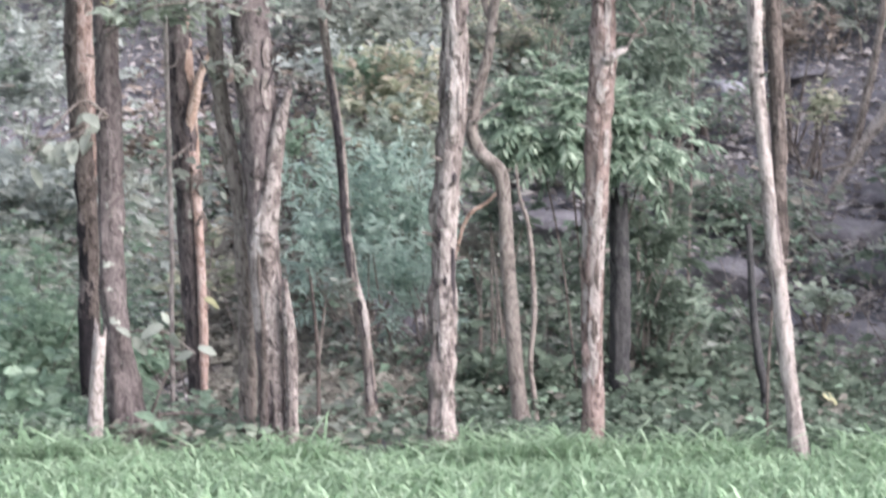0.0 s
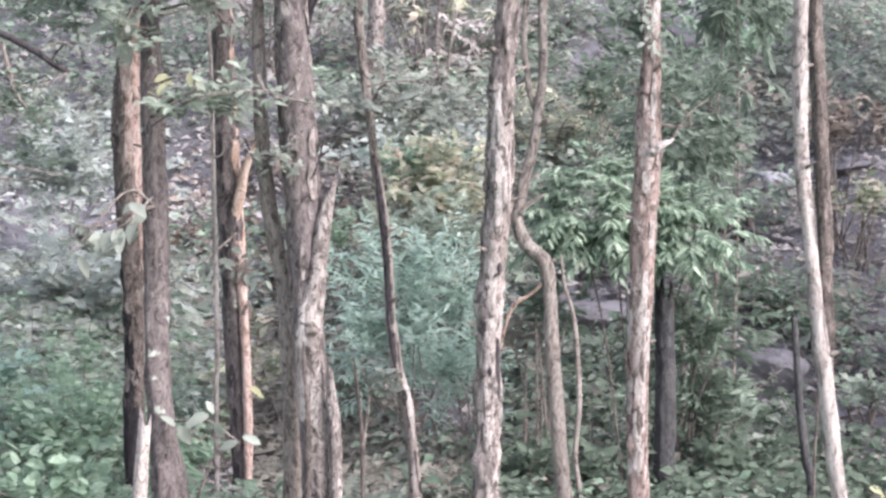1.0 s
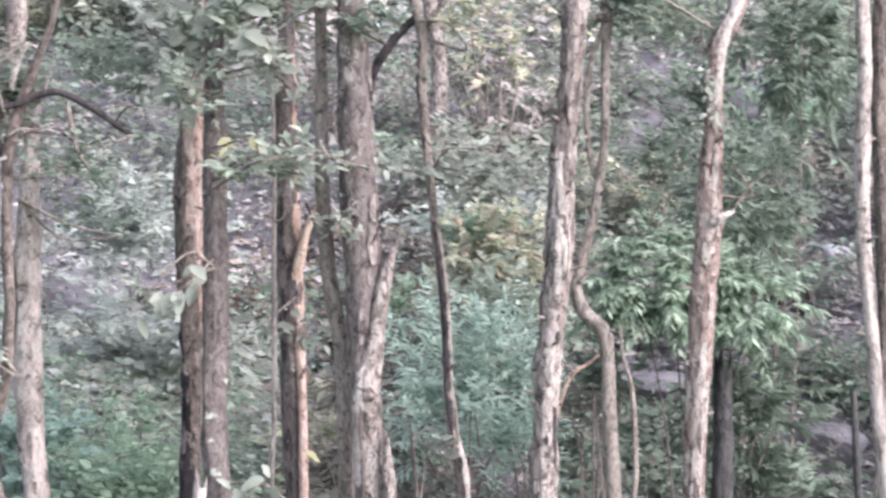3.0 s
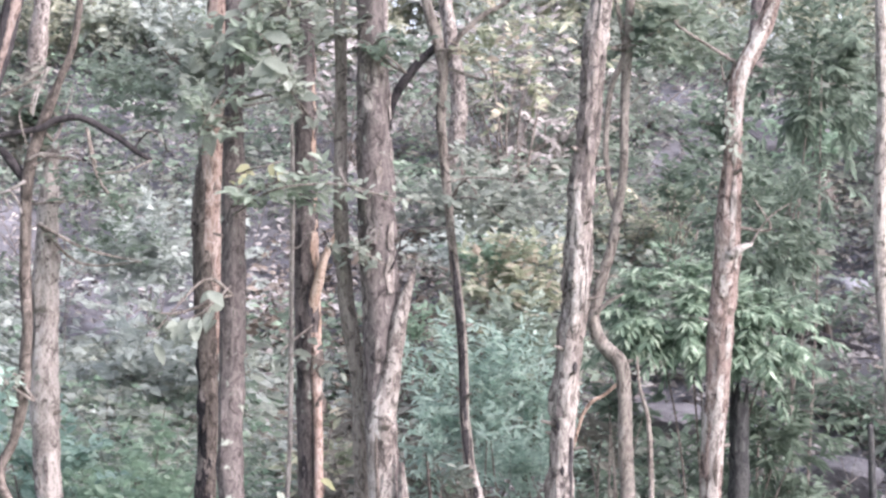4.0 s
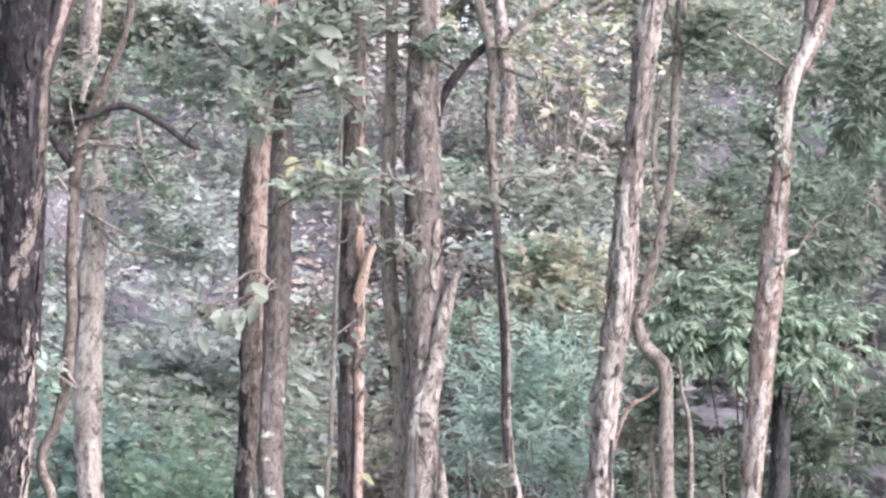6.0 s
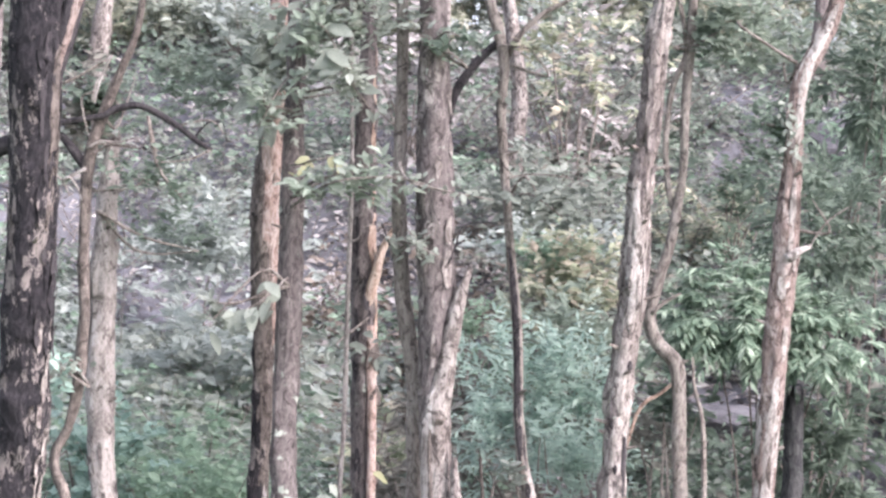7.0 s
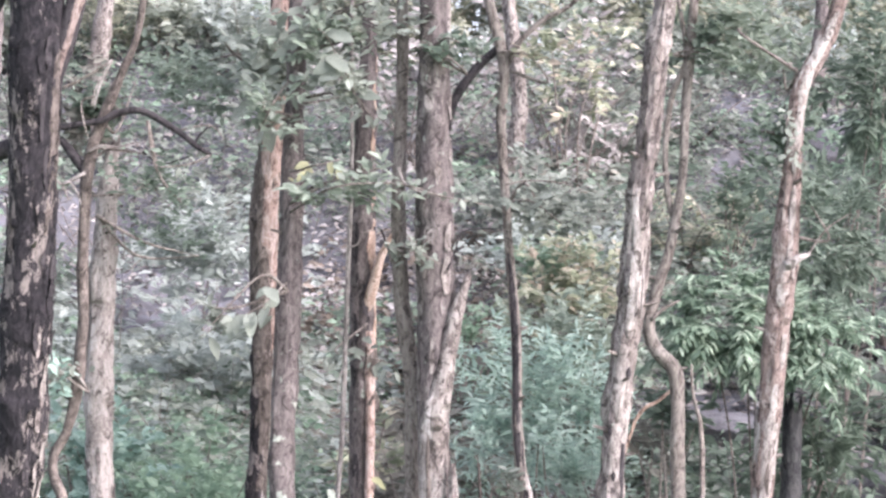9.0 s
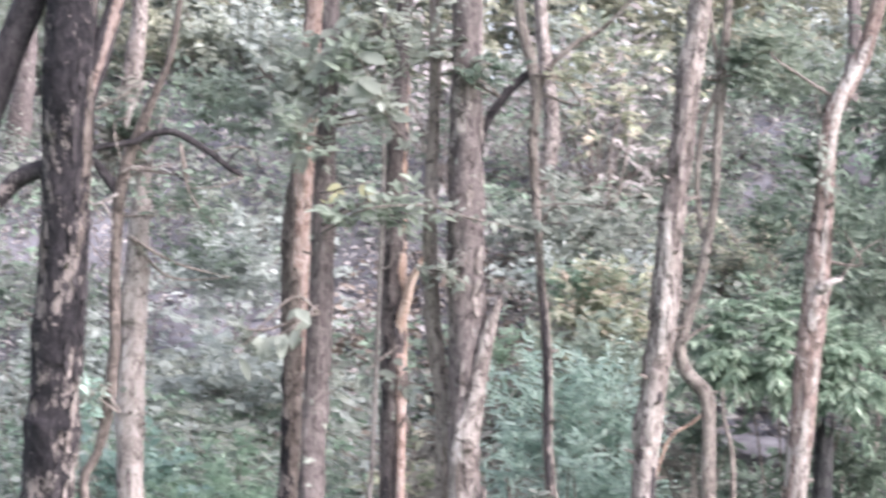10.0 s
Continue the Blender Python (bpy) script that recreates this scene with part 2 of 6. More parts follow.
def leaves(pos, axis, up, length, width, fold=0.12, droop=0.15, broad=True):
    """Arrays of folded, drooping leaves: vertices and triangles."""
    n = len(pos)
    axis = unit(axis)
    side = unit(np.cross(axis, up))
    nor = np.cross(side, axis)
    L, W = np.broadcast_to(length, n)[:, None], np.broadcast_to(width, n)[:, None]
    spec = [(0, 0), (0.3, -1), (0.3, 0), (0.3, 1), (0.68, -0.8), (0.68, 0), (0.68, 0.8), (1, 0)] if broad else \
        [(0, 0), (0.4, -1), (0.4, 0), (0.4, 1), (1, 0)]
    tri = [(0, 2, 1), (0, 3, 2), (1, 2, 5), (1, 5, 4), (2, 3, 6), (2, 6, 5), (4, 5, 7), (5, 6, 7)] if broad else \
        [(0, 2, 1), (0, 3, 2), (1, 2, 4), (2, 3, 4)]
    v = np.empty((n, len(spec), 3))
    for i, (a, s) in enumerate(spec):
        v[:, i] = pos + axis * L * a + side * W * 0.5 * s + nor * (W * fold * abs(s) - L * droop * a * a)
    t = (np.array(tri)[None] + (np.arange(n) * len(spec))[:, None, None]).reshape(-1, 3)
    return v.reshape(-1, 3), t


def merge(parts):
    vs, ts, k = [], [], 0
    for v, t in parts:
        vs.append(v), ts.append(t + k)
        k += len(v)
    return np.concatenate(vs), np.concatenate(ts)


def spline(points, step):
    """Catmull-Rom through control rows, resampled at even steps."""
    p = np.array(points, float)
    p = np.vstack([2 * p[0] - p[1], p, 2 * p[-1] - p[-2]])
    out = []
    for i in range(1, len(p) - 2):
        seg = np.linalg.norm(p[i + 1, :3] - p[i, :3])
        for u in np.arange(0, 1, min(1.0, step / max(seg, 1e-6))):
            a, b, c, d = p[i - 1:i + 3]
            out.append(0.5 * (2 * b + (c - a) * u + (2 * a - 5 * b + 4 * c - d) * u * u + (3 * b - a - 3 * c + d) * u ** 3))
    out.append(p[-2])
    return np.array(out)


def tube(points, rough=0.08, sides=20, step=0.03, seed=0.0, origin=(0, 0, 0), jagged=False):
    """A limb: rows of x, y, z, radius, swept round with knobbly, fissured bark."""
    s = spline(points, step)
    c, r = s[:, :3] - np.array(origin), np.maximum(s[:, 3], 0.003)
    tan = unit(np.gradient(c, axis=0))
    ref = np.array([0.0, 1.0, 0.0]) if abs(tan[0][1]) < 0.8 else np.array([1.0, 0, 0])
    verts, faces = [], []
    for i, (q, t, rad) in enumerate(zip(c, tan, r)):
        a = unit(np.cross(t, ref))
        b = np.cross(t, a)
        for k in range(sides):
            w = 2 * math.pi * k / sides
            d = a * math.cos(w) + b * math.sin(w)
            along = i * step
            n1 = noise.noise(Vector((d[0] * 3 + seed, d[1] * 3 + d[2] * 3, along * 2.2)))
            n2 = noise.noise(Vector((d[0] * 9 - seed, d[1] * 9 + d[2] * 3, along * 7 + seed)))
            n3 = noise.noise(Vector((seed + 4.0, d[0] * 1.2 + d[1], along * 5.5)))
            verts.append(q + d * rad * (1 + rough * (1.4 * n1 + 1.3 * n2 + 1.6 * n3 * abs(n3) * 2)))
    m = len(c)
    if jagged:
        for k in range(sides):
            verts[(m - 1) * sides + k] = verts[(m - 1) * sides + k] + tan[-1] * r[-1] * 3.5 * (0.2 + abs(noise.noise(Vector((k * 0.9, seed, 3.1)))) * 2)
    for i in range(m - 1):
        for k in range(sides):
            j = (k + 1) % sides
            faces.append((i * sides + k, i * sides + j, (i + 1) * sides + j, (i + 1) * sides + k))
    verts += [c[0], c[-1]]
    for k in range(sides):
        j = (k + 1) % sides
        faces.append((len(verts) - 2, j, k))
        faces.append((len(verts) - 1, (m - 1) * sides + k, (m - 1) * sides + j))
    return verts, faces


def limb(name, parent, origin, points, material, label="", **kw):
    v, f = tube(points, origin=origin, **kw)
    return part(name, mesh_from(name, v, f, material), parent, label)


def rows(y, pts, dy=0.0):
    """Control rows (x, z, radius) at one distance, swaying a little in depth."""
    return [(x, y + dy * math.sin(1.3 * z + 7 * x), z, r) for x, z, r in pts]


def crown(parent, origin, top, radius, material, count, seed, size=0.14):
    """Limbs and leaf sprays above a trunk's top."""
    g = np.random.default_rng(seed)
    top = np.array(top)
    parts_ = []
    for i in range(5):
        ang = 2 * math.pi * (i + g.random()) / 5
        end = top + np.array([math.cos(ang) * radius * g.uniform(0.6, 1), math.sin(ang) * radius * g.uniform(0.6, 1), g.uniform(0.5, 1.6) * radius])
        midp = (top + end) / 2 + np.array([0, 0, -0.12 * radius])
        limb("limb", parent, origin, [(*(top - [0, 0, 0.3]), 0.035), (*midp, 0.025), (*end, 0.008)], BARK_TWIG, sides=7, step=0.15, seed=seed + i)
        n = count // 5
        cen = midp + (end - midp) * g.uniform(0, 1.1, (n // 12 + 1, 1)) + g.normal(0, 0.22 * radius, (n // 12 + 1, 3))
        pos = np.repeat(cen, 12, 0) + g.normal(0, 0.12, ((n // 12 + 1) * 12, 3))
        ax = g.normal(0, 1, pos.shape) * [1, 1, 0.5] + [0, 0, -0.3]
        parts_.append(leaves(pos, ax, np.array([0, 0, 1.0]) + g.normal(0, 0.3, pos.shape), g.uniform(0.6, 1.2, len(pos)) * size, g.uniform(0.4, 0.6, len(pos)) * size, broad=False))
    v, t = merge(parts_)
    part("crown", fast_mesh("crown", v - np.array(origin), t, material), parent, kind="stuff")


TRUNK_ROWS = {}


def tree(name, label, y, pts, material, flare=True, top=None, crown_leaf=None, crown_r=1.3, crown_n=900, seed=0, rough=0.11, sides=26, dy=0.05, jagged=False, category="tree"):
    """A trunk from control rows, carried on upward to its crown where it has one."""
    base_z = float(ground_z(pts[0][0], y)) - 0.06
    x0, z0, r0 = pts[0]
    first = [(x0 + 0.2 * (x0 - pts[1][0]), base_z, r0 * (1.35 if flare else 1.05))]
    pts = first + [p for p in pts if p[1] > base_z + 0.12]
    if top:
        (xa, za, ra), (xb, zb, rb) = pts[-2], pts[-1]
        lean = (xb - xa) / (zb - za) * 0.5
        for k in (0.35, 0.7, 1.0):
            z = zb + (top - zb) * k
            pts.append((xb + lean * (z - zb), z, rb * (1 - 0.55 * k)))
    origin = (pts[0][0], y, base_z)
    ob = thing(name, origin, label, category)
    row = rows(y, pts, dy)
    limb("trunk", ob, origin, row, material, seed=seed * 3.7, rough=rough, sides=sides, jagged=jagged)
    TRUNK_ROWS[label] = row
    if crown_leaf:
        crown(ob, origin, row[-1][:3], crown_r, crown_leaf, crown_n, seed + 50)
    return ob, origin


# ---- ground: meadow and bank in one sheet, reaching the horizon ----
def build_ground():
    xs = np.concatenate([[-400, -150, -60, -25], np.linspace(-12, 9, 150), [20, 60, 150, 400]])
    ys = np.concatenate([[-400, -120, -40, -10, 0, 6, 10], np.linspace(12, 36, 200), [42, 60, 120, 250, 500]])
    X, Y = np.meshgrid(xs, ys)
    Z = ground_z(X, Y)
    near = (Y > 17) & (Y < 36.5) & (np.abs(X) < 13)
    flat = np.stack([X.ravel(), Y.ravel()], 1)
    bump = np.array([noise.noise(Vector((x * 2.1, y * 2.1, 0.3))) * 0.09 + noise.noise(Vector((x * 5.3, y * 5.3, 1.7))) * 0.045 for x, y in flat]).reshape(X.shape)
    Z = Z + near * bump
    nx, ny = len(xs), len(ys)
    faces, mats = [], []
    for j in range(ny - 1):
        for i in range(nx - 1):
            a = j * nx + i
            faces.append((a, a + 1, a + nx + 1, a + nx))
            edge = 15.4 + 0.35 * math.sin(1.7 * xs[i]) + 0.2 * math.sin(4.1 * xs[i] + 1)
            mats.append(0 if ys[j] < edge or ys[j] > 60 else 1)
    me = mesh_from("ground", np.stack([X.ravel(), Y.ravel(), Z.ravel()], 1), faces, TURF)
    me.materials.append(SOIL)
    me.polygons.foreach_set("material_index", mats)
    tagged(new("ground", me), "green meadow turf that turns into a grey soil bank", "ground", kind="structure")


build_ground()

# ---- the row of trees along the meadow's edge ----
tree("slender_tree", "slim tree with pinkish peeling bark and a dark foot", 16.6,
     [(-2.325, 0.0, 0.060), (-2.328, 0.66, 0.060), (-2.331, 1.04, 0.060), (-2.341, 1.41, 0.062), (-2.357, 1.71, 0.067), (-2.378, 2.165, 0.082), (-2.400, 2.54, 0.090), (-2.397, 2.92, 0.080),
      (-2.388, 3.224, 0.075), (-2.390, 3.68, 0.067), (-2.395, 4.061, 0.063)], BARK_UMBER, flare=False, top=6.5, crown_leaf=LEAF_GREEN, seed=1)
ob = scene.objects["slender_tree"]
limb("bare_strip", ob, ob.location, rows(16.545, [(-2.298, 1.55, 0.010), (-2.300, 1.79, 0.022), (-2.308, 1.94, 0.034), (-2.338, 2.165, 0.053), (-2.358, 2.43, 0.066), (-2.372, 2.80, 0.066), (-2.374, 3.07, 0.068),
                                                 (-2.372, 3.37, 0.065), (-2.378, 3.83, 0.060), (-2.376, 4.05, 0.056), (-2.37, 5.2, 0.03)]), PINK_WOOD, "bare pinkish wood where bark has peeled", seed=5, rough=0.16)
limb("trunk_foot", ob, ob.location, rows(16.55, [(-2.363, 0.2, 0.020), (-2.356, 0.6, 0.046), (-2.345, 1.04, 0.052), (-2.353, 1.41, 0.055), (-2.368, 1.67, 0.054), (-2.372, 1.80, 0.016)]), BARK_FLECKED, "charred dark foot of the trunk", seed=7, rough=0.16)
limb("bare_strip", ob, ob.location, rows(16.565, [(-2.290, 0.95, 0.010), (-2.292, 1.2, 0.024), (-2.300, 1.5, 0.026), (-2.305, 1.7, 0.014)]), BARK_TWIG, "grey weathered strip of wood", seed=6, sides=10, rough=0.2)

tree("slender_tree", "slim brown tree with fissured bark and flared root", 15.7,
     [(-1.953, 0.09, 0.140), (-1.987, 0.36, 0.109), (-2.039, 0.78, 0.081), (-2.070, 1.24, 0.081), (-2.079, 1.77, 0.078), (-2.095, 2.30, 0.074),
      (-2.118, 2.85, 0.071), (-2.136, 3.49, 0.060), (-2.149, 3.92, 0.053)], BARK_BROWN, top=6.8, crown_leaf=LEAF_GREEN, seed=2)

tree("broken_snag", "short broken snag of bare whitish wood", 15.4,
     [(-2.141, 0.03, 0.047), (-2.123, 0.38, 0.045), (-2.101, 0.70, 0.038)], WOOD_BARE, flare=False, seed=3, rough=0.14, jagged=True, category="snag")

tree("liana", "thin pale grey liana hanging among the trees", 15.9,
     [(-1.71, 0.0, 0.016), (-1.725, 0.80, 0.016), (-1.722, 1.26, 0.016), (-1.742, 2.16, 0.016), (-1.757, 2.88, 0.014), (-1.820, 3.97, 0.013), (-1.86, 5.0, 0.012)],
     BARK_SILVER, flare=False, seed=4, sides=10, category="liana")

ob, o = tree("slender_tree", "dark tree with orange peeling bark", 16.9,
             [(-1.645, 0.03, 0.057), (-1.659, 0.45, 0.065), (-1.688, 1.02, 0.080), (-1.713, 1.63, 0.086), (-1.748, 2.20, 0.086), (-1.779, 2.77, 0.080),
              (-1.791, 3.35, 0.068), (-1.807, 4.12, 0.053)], BARK_BROWN, top=6.6, crown_leaf=LEAF_GREEN, seed=5)
limb("bare_strip", ob, o, rows(16.86, [(-1.605, 0.02, 0.024), (-1.605, 0.45, 0.028), (-1.620, 1.0, 0.032), (-1.645, 1.45, 0.034), (-1.68, 1.9, 0.03)]), PINK_WOOD, "bare pinkish wood down one side", seed=31, sides=12, rough=0.16)
limb("limb", ob, o, [(-1.745, 16.9, 1.95, 0.03), (-1.70, 16.85, 2.1, 0.04), (-1.657, 16.81, 2.25, 0.034), (-1.619, 16.8, 2.42, 0.028), (-1.539, 16.78, 2.58, 0.016)], ORANGE_WOOD, "broken orange limb", seed=2, sides=12, jagged=True)

ob, o = tree("forked_tree", "stout forked tree with brown bark, pale below", 15.4,
             [(-1.024, 0.03, 0.100), (-1.042, 0.38, 0.086), (-1.064, 0.73, 0.088), (-1.084, 1.07, 0.092), (-1.110, 1.42, 0.100), (-1.133, 2.00, 0.108),
              (-1.170, 2.45, 0.111), (-1.198, 2.87, 0.107), (-1.229, 3.39, 0.100), (-1.261, 3.92, 0.087)], BARK_BROWN, top=7.5, crown_leaf=LEAF_GREEN, crown_r=1.6, seed=6)
limb("stub", ob, o, rows(15.36, [(-1.08, 1.0, 0.045), (-1.084, 1.3, 0.07), (-1.074, 1.45, 0.07), (-1.036, 1.77, 0.056), (-0.997, 2.04, 0.042), (-0.948, 2.22, 0.02)]), BARK_PALE, "pale broken limb stub", seed=9, sides=16, jagged=True)
limb("stem", ob, o, rows(15.6, [(-1.217, -0.05, 0.06), (-1.216, 0.71, 0.053), (-1.240, 1.24, 0.053), (-1.257, 1.52, 0.053), (-1.302, 1.77, 0.049),
                                (-1.375, 2.17, 0.049), (-1.425, 2.78, 0.044), (-1.442, 3.42, 0.037), (-1.475, 3.96, 0.035), (-1.55, 5.2, 0.02)]), BARK_TWIG, seed=4, sides=16)

tree("broken_snag", "pale broken snag beside the forked tree", 15.25,
     [(-0.921, 0.06, 0.041), (-0.917, 0.46, 0.036), (-0.937, 0.80, 0.038), (-0.961, 1.06, 0.017)], BARK_PALE, flare=False, seed=8, rough=0.14, jagged=True, category="snag")

ob, o = tree("crooked_sapling", "thin crooked sapling with grey bark", 15.9,
             [(-0.444, 0.05, 0.043), (-0.462, 0.41, 0.036), (-0.487, 0.70, 0.034), (-0.515, 0.88, 0.039), (-0.569, 1.06, 0.036), (-0.615, 1.41, 0.032),
              (-0.644, 1.86, 0.031), (-0.742, 2.58, 0.028), (-0.819, 3.22, 0.031), (-0.823, 3.55, 0.033), (-0.874, 3.80, 0.036), (-0.941, 4.01, 0.032)],
             BARK_TWIG, top=5.6, crown_leaf=LEAF_GREEN, crown_r=0.9, seed=10, sides=14)
limb("limb", ob, o, rows(15.9, [(-0.864, 3.74, 0.025), (-1.006, 3.59, 0.030), (-1.122, 3.40, 0.029), (-1.164, 3.20, 0.018)]), BARK_DARK, "dark drooping limb", seed=3, sides=10)
limb("limb", ob, o, rows(15.9, [(-0.823, 3.60, 0.020), (-0.746, 3.77, 0.020), (-0.593, 3.93, 0.018), (-0.419, 4.04, 0.014), (-0.2, 4.3, 0.008)]), BARK_TWIG, seed=5, sides=10)

tree("slender_tree", "upright tree with pale flaking bark", 15.1,
     [(-0.007, 0.01, 0.080), (-0.003, 0.40, 0.073), (-0.003, 0.74, 0.068), (0.003, 1.08, 0.071), (0.007, 1.42, 0.075), (0.045, 1.89, 0.078), (0.067, 2.16, 0.078),
      (0.072, 2.50, 0.075), (0.083, 2.91, 0.071), (0.109, 3.25, 0.068), (0.124, 3.60, 0.068), (0.163, 3.94, 0.068)], BARK_PALE, top=7.0, crown_leaf=LEAF_GREEN, seed=11, rough=0.24, sides=36)
ob, o = tree("twisting_tree", "thin twisting tree with smooth tan bark", 15.6,
             [(0.520, 0.03, 0.063), (0.478, 0.29, 0.053), (0.450, 0.54, 0.049), (0.425, 0.89, 0.046), (0.397, 1.24, 0.046), (0.382, 1.56, 0.046), (0.351, 1.75, 0.047),
              (0.231, 1.87, 0.042), (0.179, 2.03, 0.039), (0.230, 2.29, 0.035), (0.277, 2.47, 0.032), (0.312, 2.72, 0.032), (0.337, 2.97, 0.026),
              (0.329, 3.32, 0.028), (0.338, 3.67, 0.032), (0.347, 4.03, 0.028)], BARK_TWIG, top=5.8, crown_leaf=LEAF_GREEN, crown_r=1.0, seed=12, rough=0.05, sides=14, dy=0.02)
limb("limb", ob, o, rows(15.62, [(0.317, 2.65, 0.021), (0.256, 2.81, 0.021), (0.219, 3.11, 0.018), (0.245, 3.46, 0.019), (0.319, 3.66, 0.021), (0.303, 3.82, 0.016), (0.257, 4.03, 0.014), (0.2, 4.5, 0.01)]), BARK_TWIG, seed=7, sides=9)
limb("limb", ob, o, rows(15.55, [(0.19, 2.05, 0.016), (0.26, 2.12, 0.012), (0.36, 2.18, 0.006)]), BARK_TWIG, seed=8, sides=8)

tree("thin_sapling", "very thin pale sapling stem", 16.2,
     [(0.613, 0.02, 0.022), (0.587, 0.32, 0.018), (0.562, 0.53, 0.018), (0.587, 0.83, 0.018), (0.576, 1.12, 0.018), (0.550, 1.41, 0.015), (0.491, 1.61, 0.011), (0.47, 1.8, 0.006)],
     BARK_TWIG, flare=False, seed=13, sides=9, category="sapling")

# its unseen crown is made denser to shade the right side
ob, o = tree("slender_tree", "tall tree with pinkish patchy bark and kinked top", 15.3,
             [(0.917, 0.08, 0.072), (0.917, 0.39, 0.069), (0.909, 0.66, 0.065), (0.916, 1.01, 0.065), (0.922, 1.35, 0.069), (0.936, 1.63, 0.074), (0.950, 2.08, 0.079),
              (0.968, 2.39, 0.079), (0.972, 2.63, 0.072), (0.982, 2.98, 0.058), (0.992, 3.25, 0.052), (1.013, 3.49, 0.052), (1.120, 3.74, 0.050), (1.215, 4.02, 0.048)],
             BARK_PINK, top=6.4, crown_leaf=LEAF_GREEN, crown_r=1.8, crown_n=2600, seed=14)
limb("stub", ob, o, rows(15.2, [(0.973, 2.41, 0.032), (1.040, 2.455, 0.026), (1.085, 2.478, 0.014)]), WOOD_BARE, "bare broken stub", seed=3, sides=10, jagged=True)
limb("twig", ob, o, rows(15.2, [(1.06, 2.465, 0.009), (1.103, 2.49, 0.007), (1.151, 2.57, 0.006), (1.219, 2.66, 0.0055), (1.328, 2.74, 0.004)]), BARK_TWIG, "thin bare twig", seed=3, sides=8)

tree("dead_stump", "tall charred dark grey stump", 16.9, [(1.196, 0.0, 0.068), (1.195, 0.64, 0.068), (1.190, 1.02, 0.068), (1.182, 1.40, 0.061)], BARK_BLACK, seed=15, jagged=True, category="stump")

# crown above the view, widened and thickened to darken the bank below
tree("slender_tree", "leaning tree with smooth whitish bark", 14.9,
     [(2.129, -0.02, 0.054), (2.084, 0.35, 0.047), (2.050, 0.59, 0.050), (2.026, 0.82, 0.050), (1.992, 1.09, 0.050), (1.957, 1.36, 0.047), (1.923, 1.69, 0.040),
      (1.889, 1.99, 0.040), (1.861, 2.23, 0.047), (1.844, 2.50, 0.044), (1.839, 2.70, 0.047), (1.838, 3.04, 0.044), (1.841, 3.37, 0.044), (1.821, 3.71, 0.044)],
     BARK_SILVER, top=5.8, crown_leaf=LEAF_GREEN, crown_r=2.2, crown_n=4200, seed=16, rough=0.07)

tree("broken_snag", "thin dark broken stem", 16.0,
     [(2.041, 0.01, 0.036), (2.058, 0.33, 0.032), (2.021, 0.55, 0.029), (1.984, 0.84, 0.025), (1.966, 1.12, 0.022), (1.947, 1.39, 0.020)], BARK_BLACK, flare=False, seed=17, sides=12, jagged=True, category="snag")

# another oversized unseen crown, there to cast shade on the right
tree("slender_tree", "shaded dark brown tree behind a pale one", 17.5,
     [(2.40, 0.2, 0.04), (2.375, 0.41, 0.036), (2.35, 1.20, 0.042), (2.34, 1.98, 0.05), (2.315, 2.65, 0.052), (2.27, 3.68, 0.046), (2.275, 4.08, 0.042)], BARK_UMBER, rough=0.2, top=5.8, crown_leaf=LEAF_GREEN, crown_r=2.2, crown_n=4200, seed=18)

o = (3.2, 21.5, float(ground_z(3.2, 21.5)))
ob = thing("forked_branch", o, "grey dead branch leaning on the bank", "branch")
limb("limb", ob, o, rows(21.5, [(3.14, 1.28, 0.02), (3.243, 1.49, 0.024), (3.364, 1.71, 0.033), (3.507, 1.92, 0.046), (3.675, 2.17, 0.052), (3.94, 2.48, 0.05), (4.5, 2.95, 0.03)]), WOOD_BARE, seed=19, sides=14, rough=0.14)
limb("limb", ob, o, rows(21.5, [(3.42, 1.80, 0.026), (3.53, 2.08, 0.033), (3.61, 2.41, 0.036), (3.72, 2.94, 0.036), (3.80, 3.57, 0.034), (3.94, 4.7, 0.02)]), BARK_TWIG, seed=6, sides=12)
limb("limb", ob, o, rows(21.45, [(3.5, 1.9, 0.016), (3.40, 1.86, 0.014), (3.25, 1.83, 0.01), (3.12, 1.86, 0.006)]), BARK_TWIG, seed=16, sides=8)

tree("broken_snag", "stout pale trunk broken off at the top", 16.0,
     [(-3.17, 0.05, 0.10), (-3.194, 0.27, 0.090), (-3.244, 0.70, 0.083), (-3.282, 0.99, 0.086), (-3.306, 1.35, 0.090), (-3.314, 1.64, 0.086), (-3.321, 1.97, 0.083),
      (-3.331, 2.33, 0.078), (-3.331, 2.66, 0.066), (-3.325, 2.92, 0.045)], BARK_SILVER, seed=20, jagged=True, category="snag")

ob, o = tree("twisting_tree", "thin twisting brown tree with a drooping limb", 15.5,
             [(-3.27, 0.05, 0.042), (-3.315, 0.37, 0.038), (-3.392, 0.71, 0.035), (-3.468, 0.88, 0.031), (-3.465, 1.01, 0.031), (-3.393, 1.15, 0.031), (-3.347, 1.38, 0.038),
              (-3.343, 1.63, 0.038), (-3.335, 1.84, 0.035), (-3.361, 2.12, 0.035), (-3.370, 2.41, 0.035), (-3.374, 2.69, 0.038), (-3.354, 2.92, 0.038), (-3.295, 3.12, 0.035),
              (-3.212, 3.38, 0.031), (-3.136, 3.59, 0.024), (-3.099, 3.85, 0.023)], BARK_UMBER, top=5.2, crown_leaf=LEAF_GREEN, crown_r=0.9, seed=21, sides=14, dy=0.02)
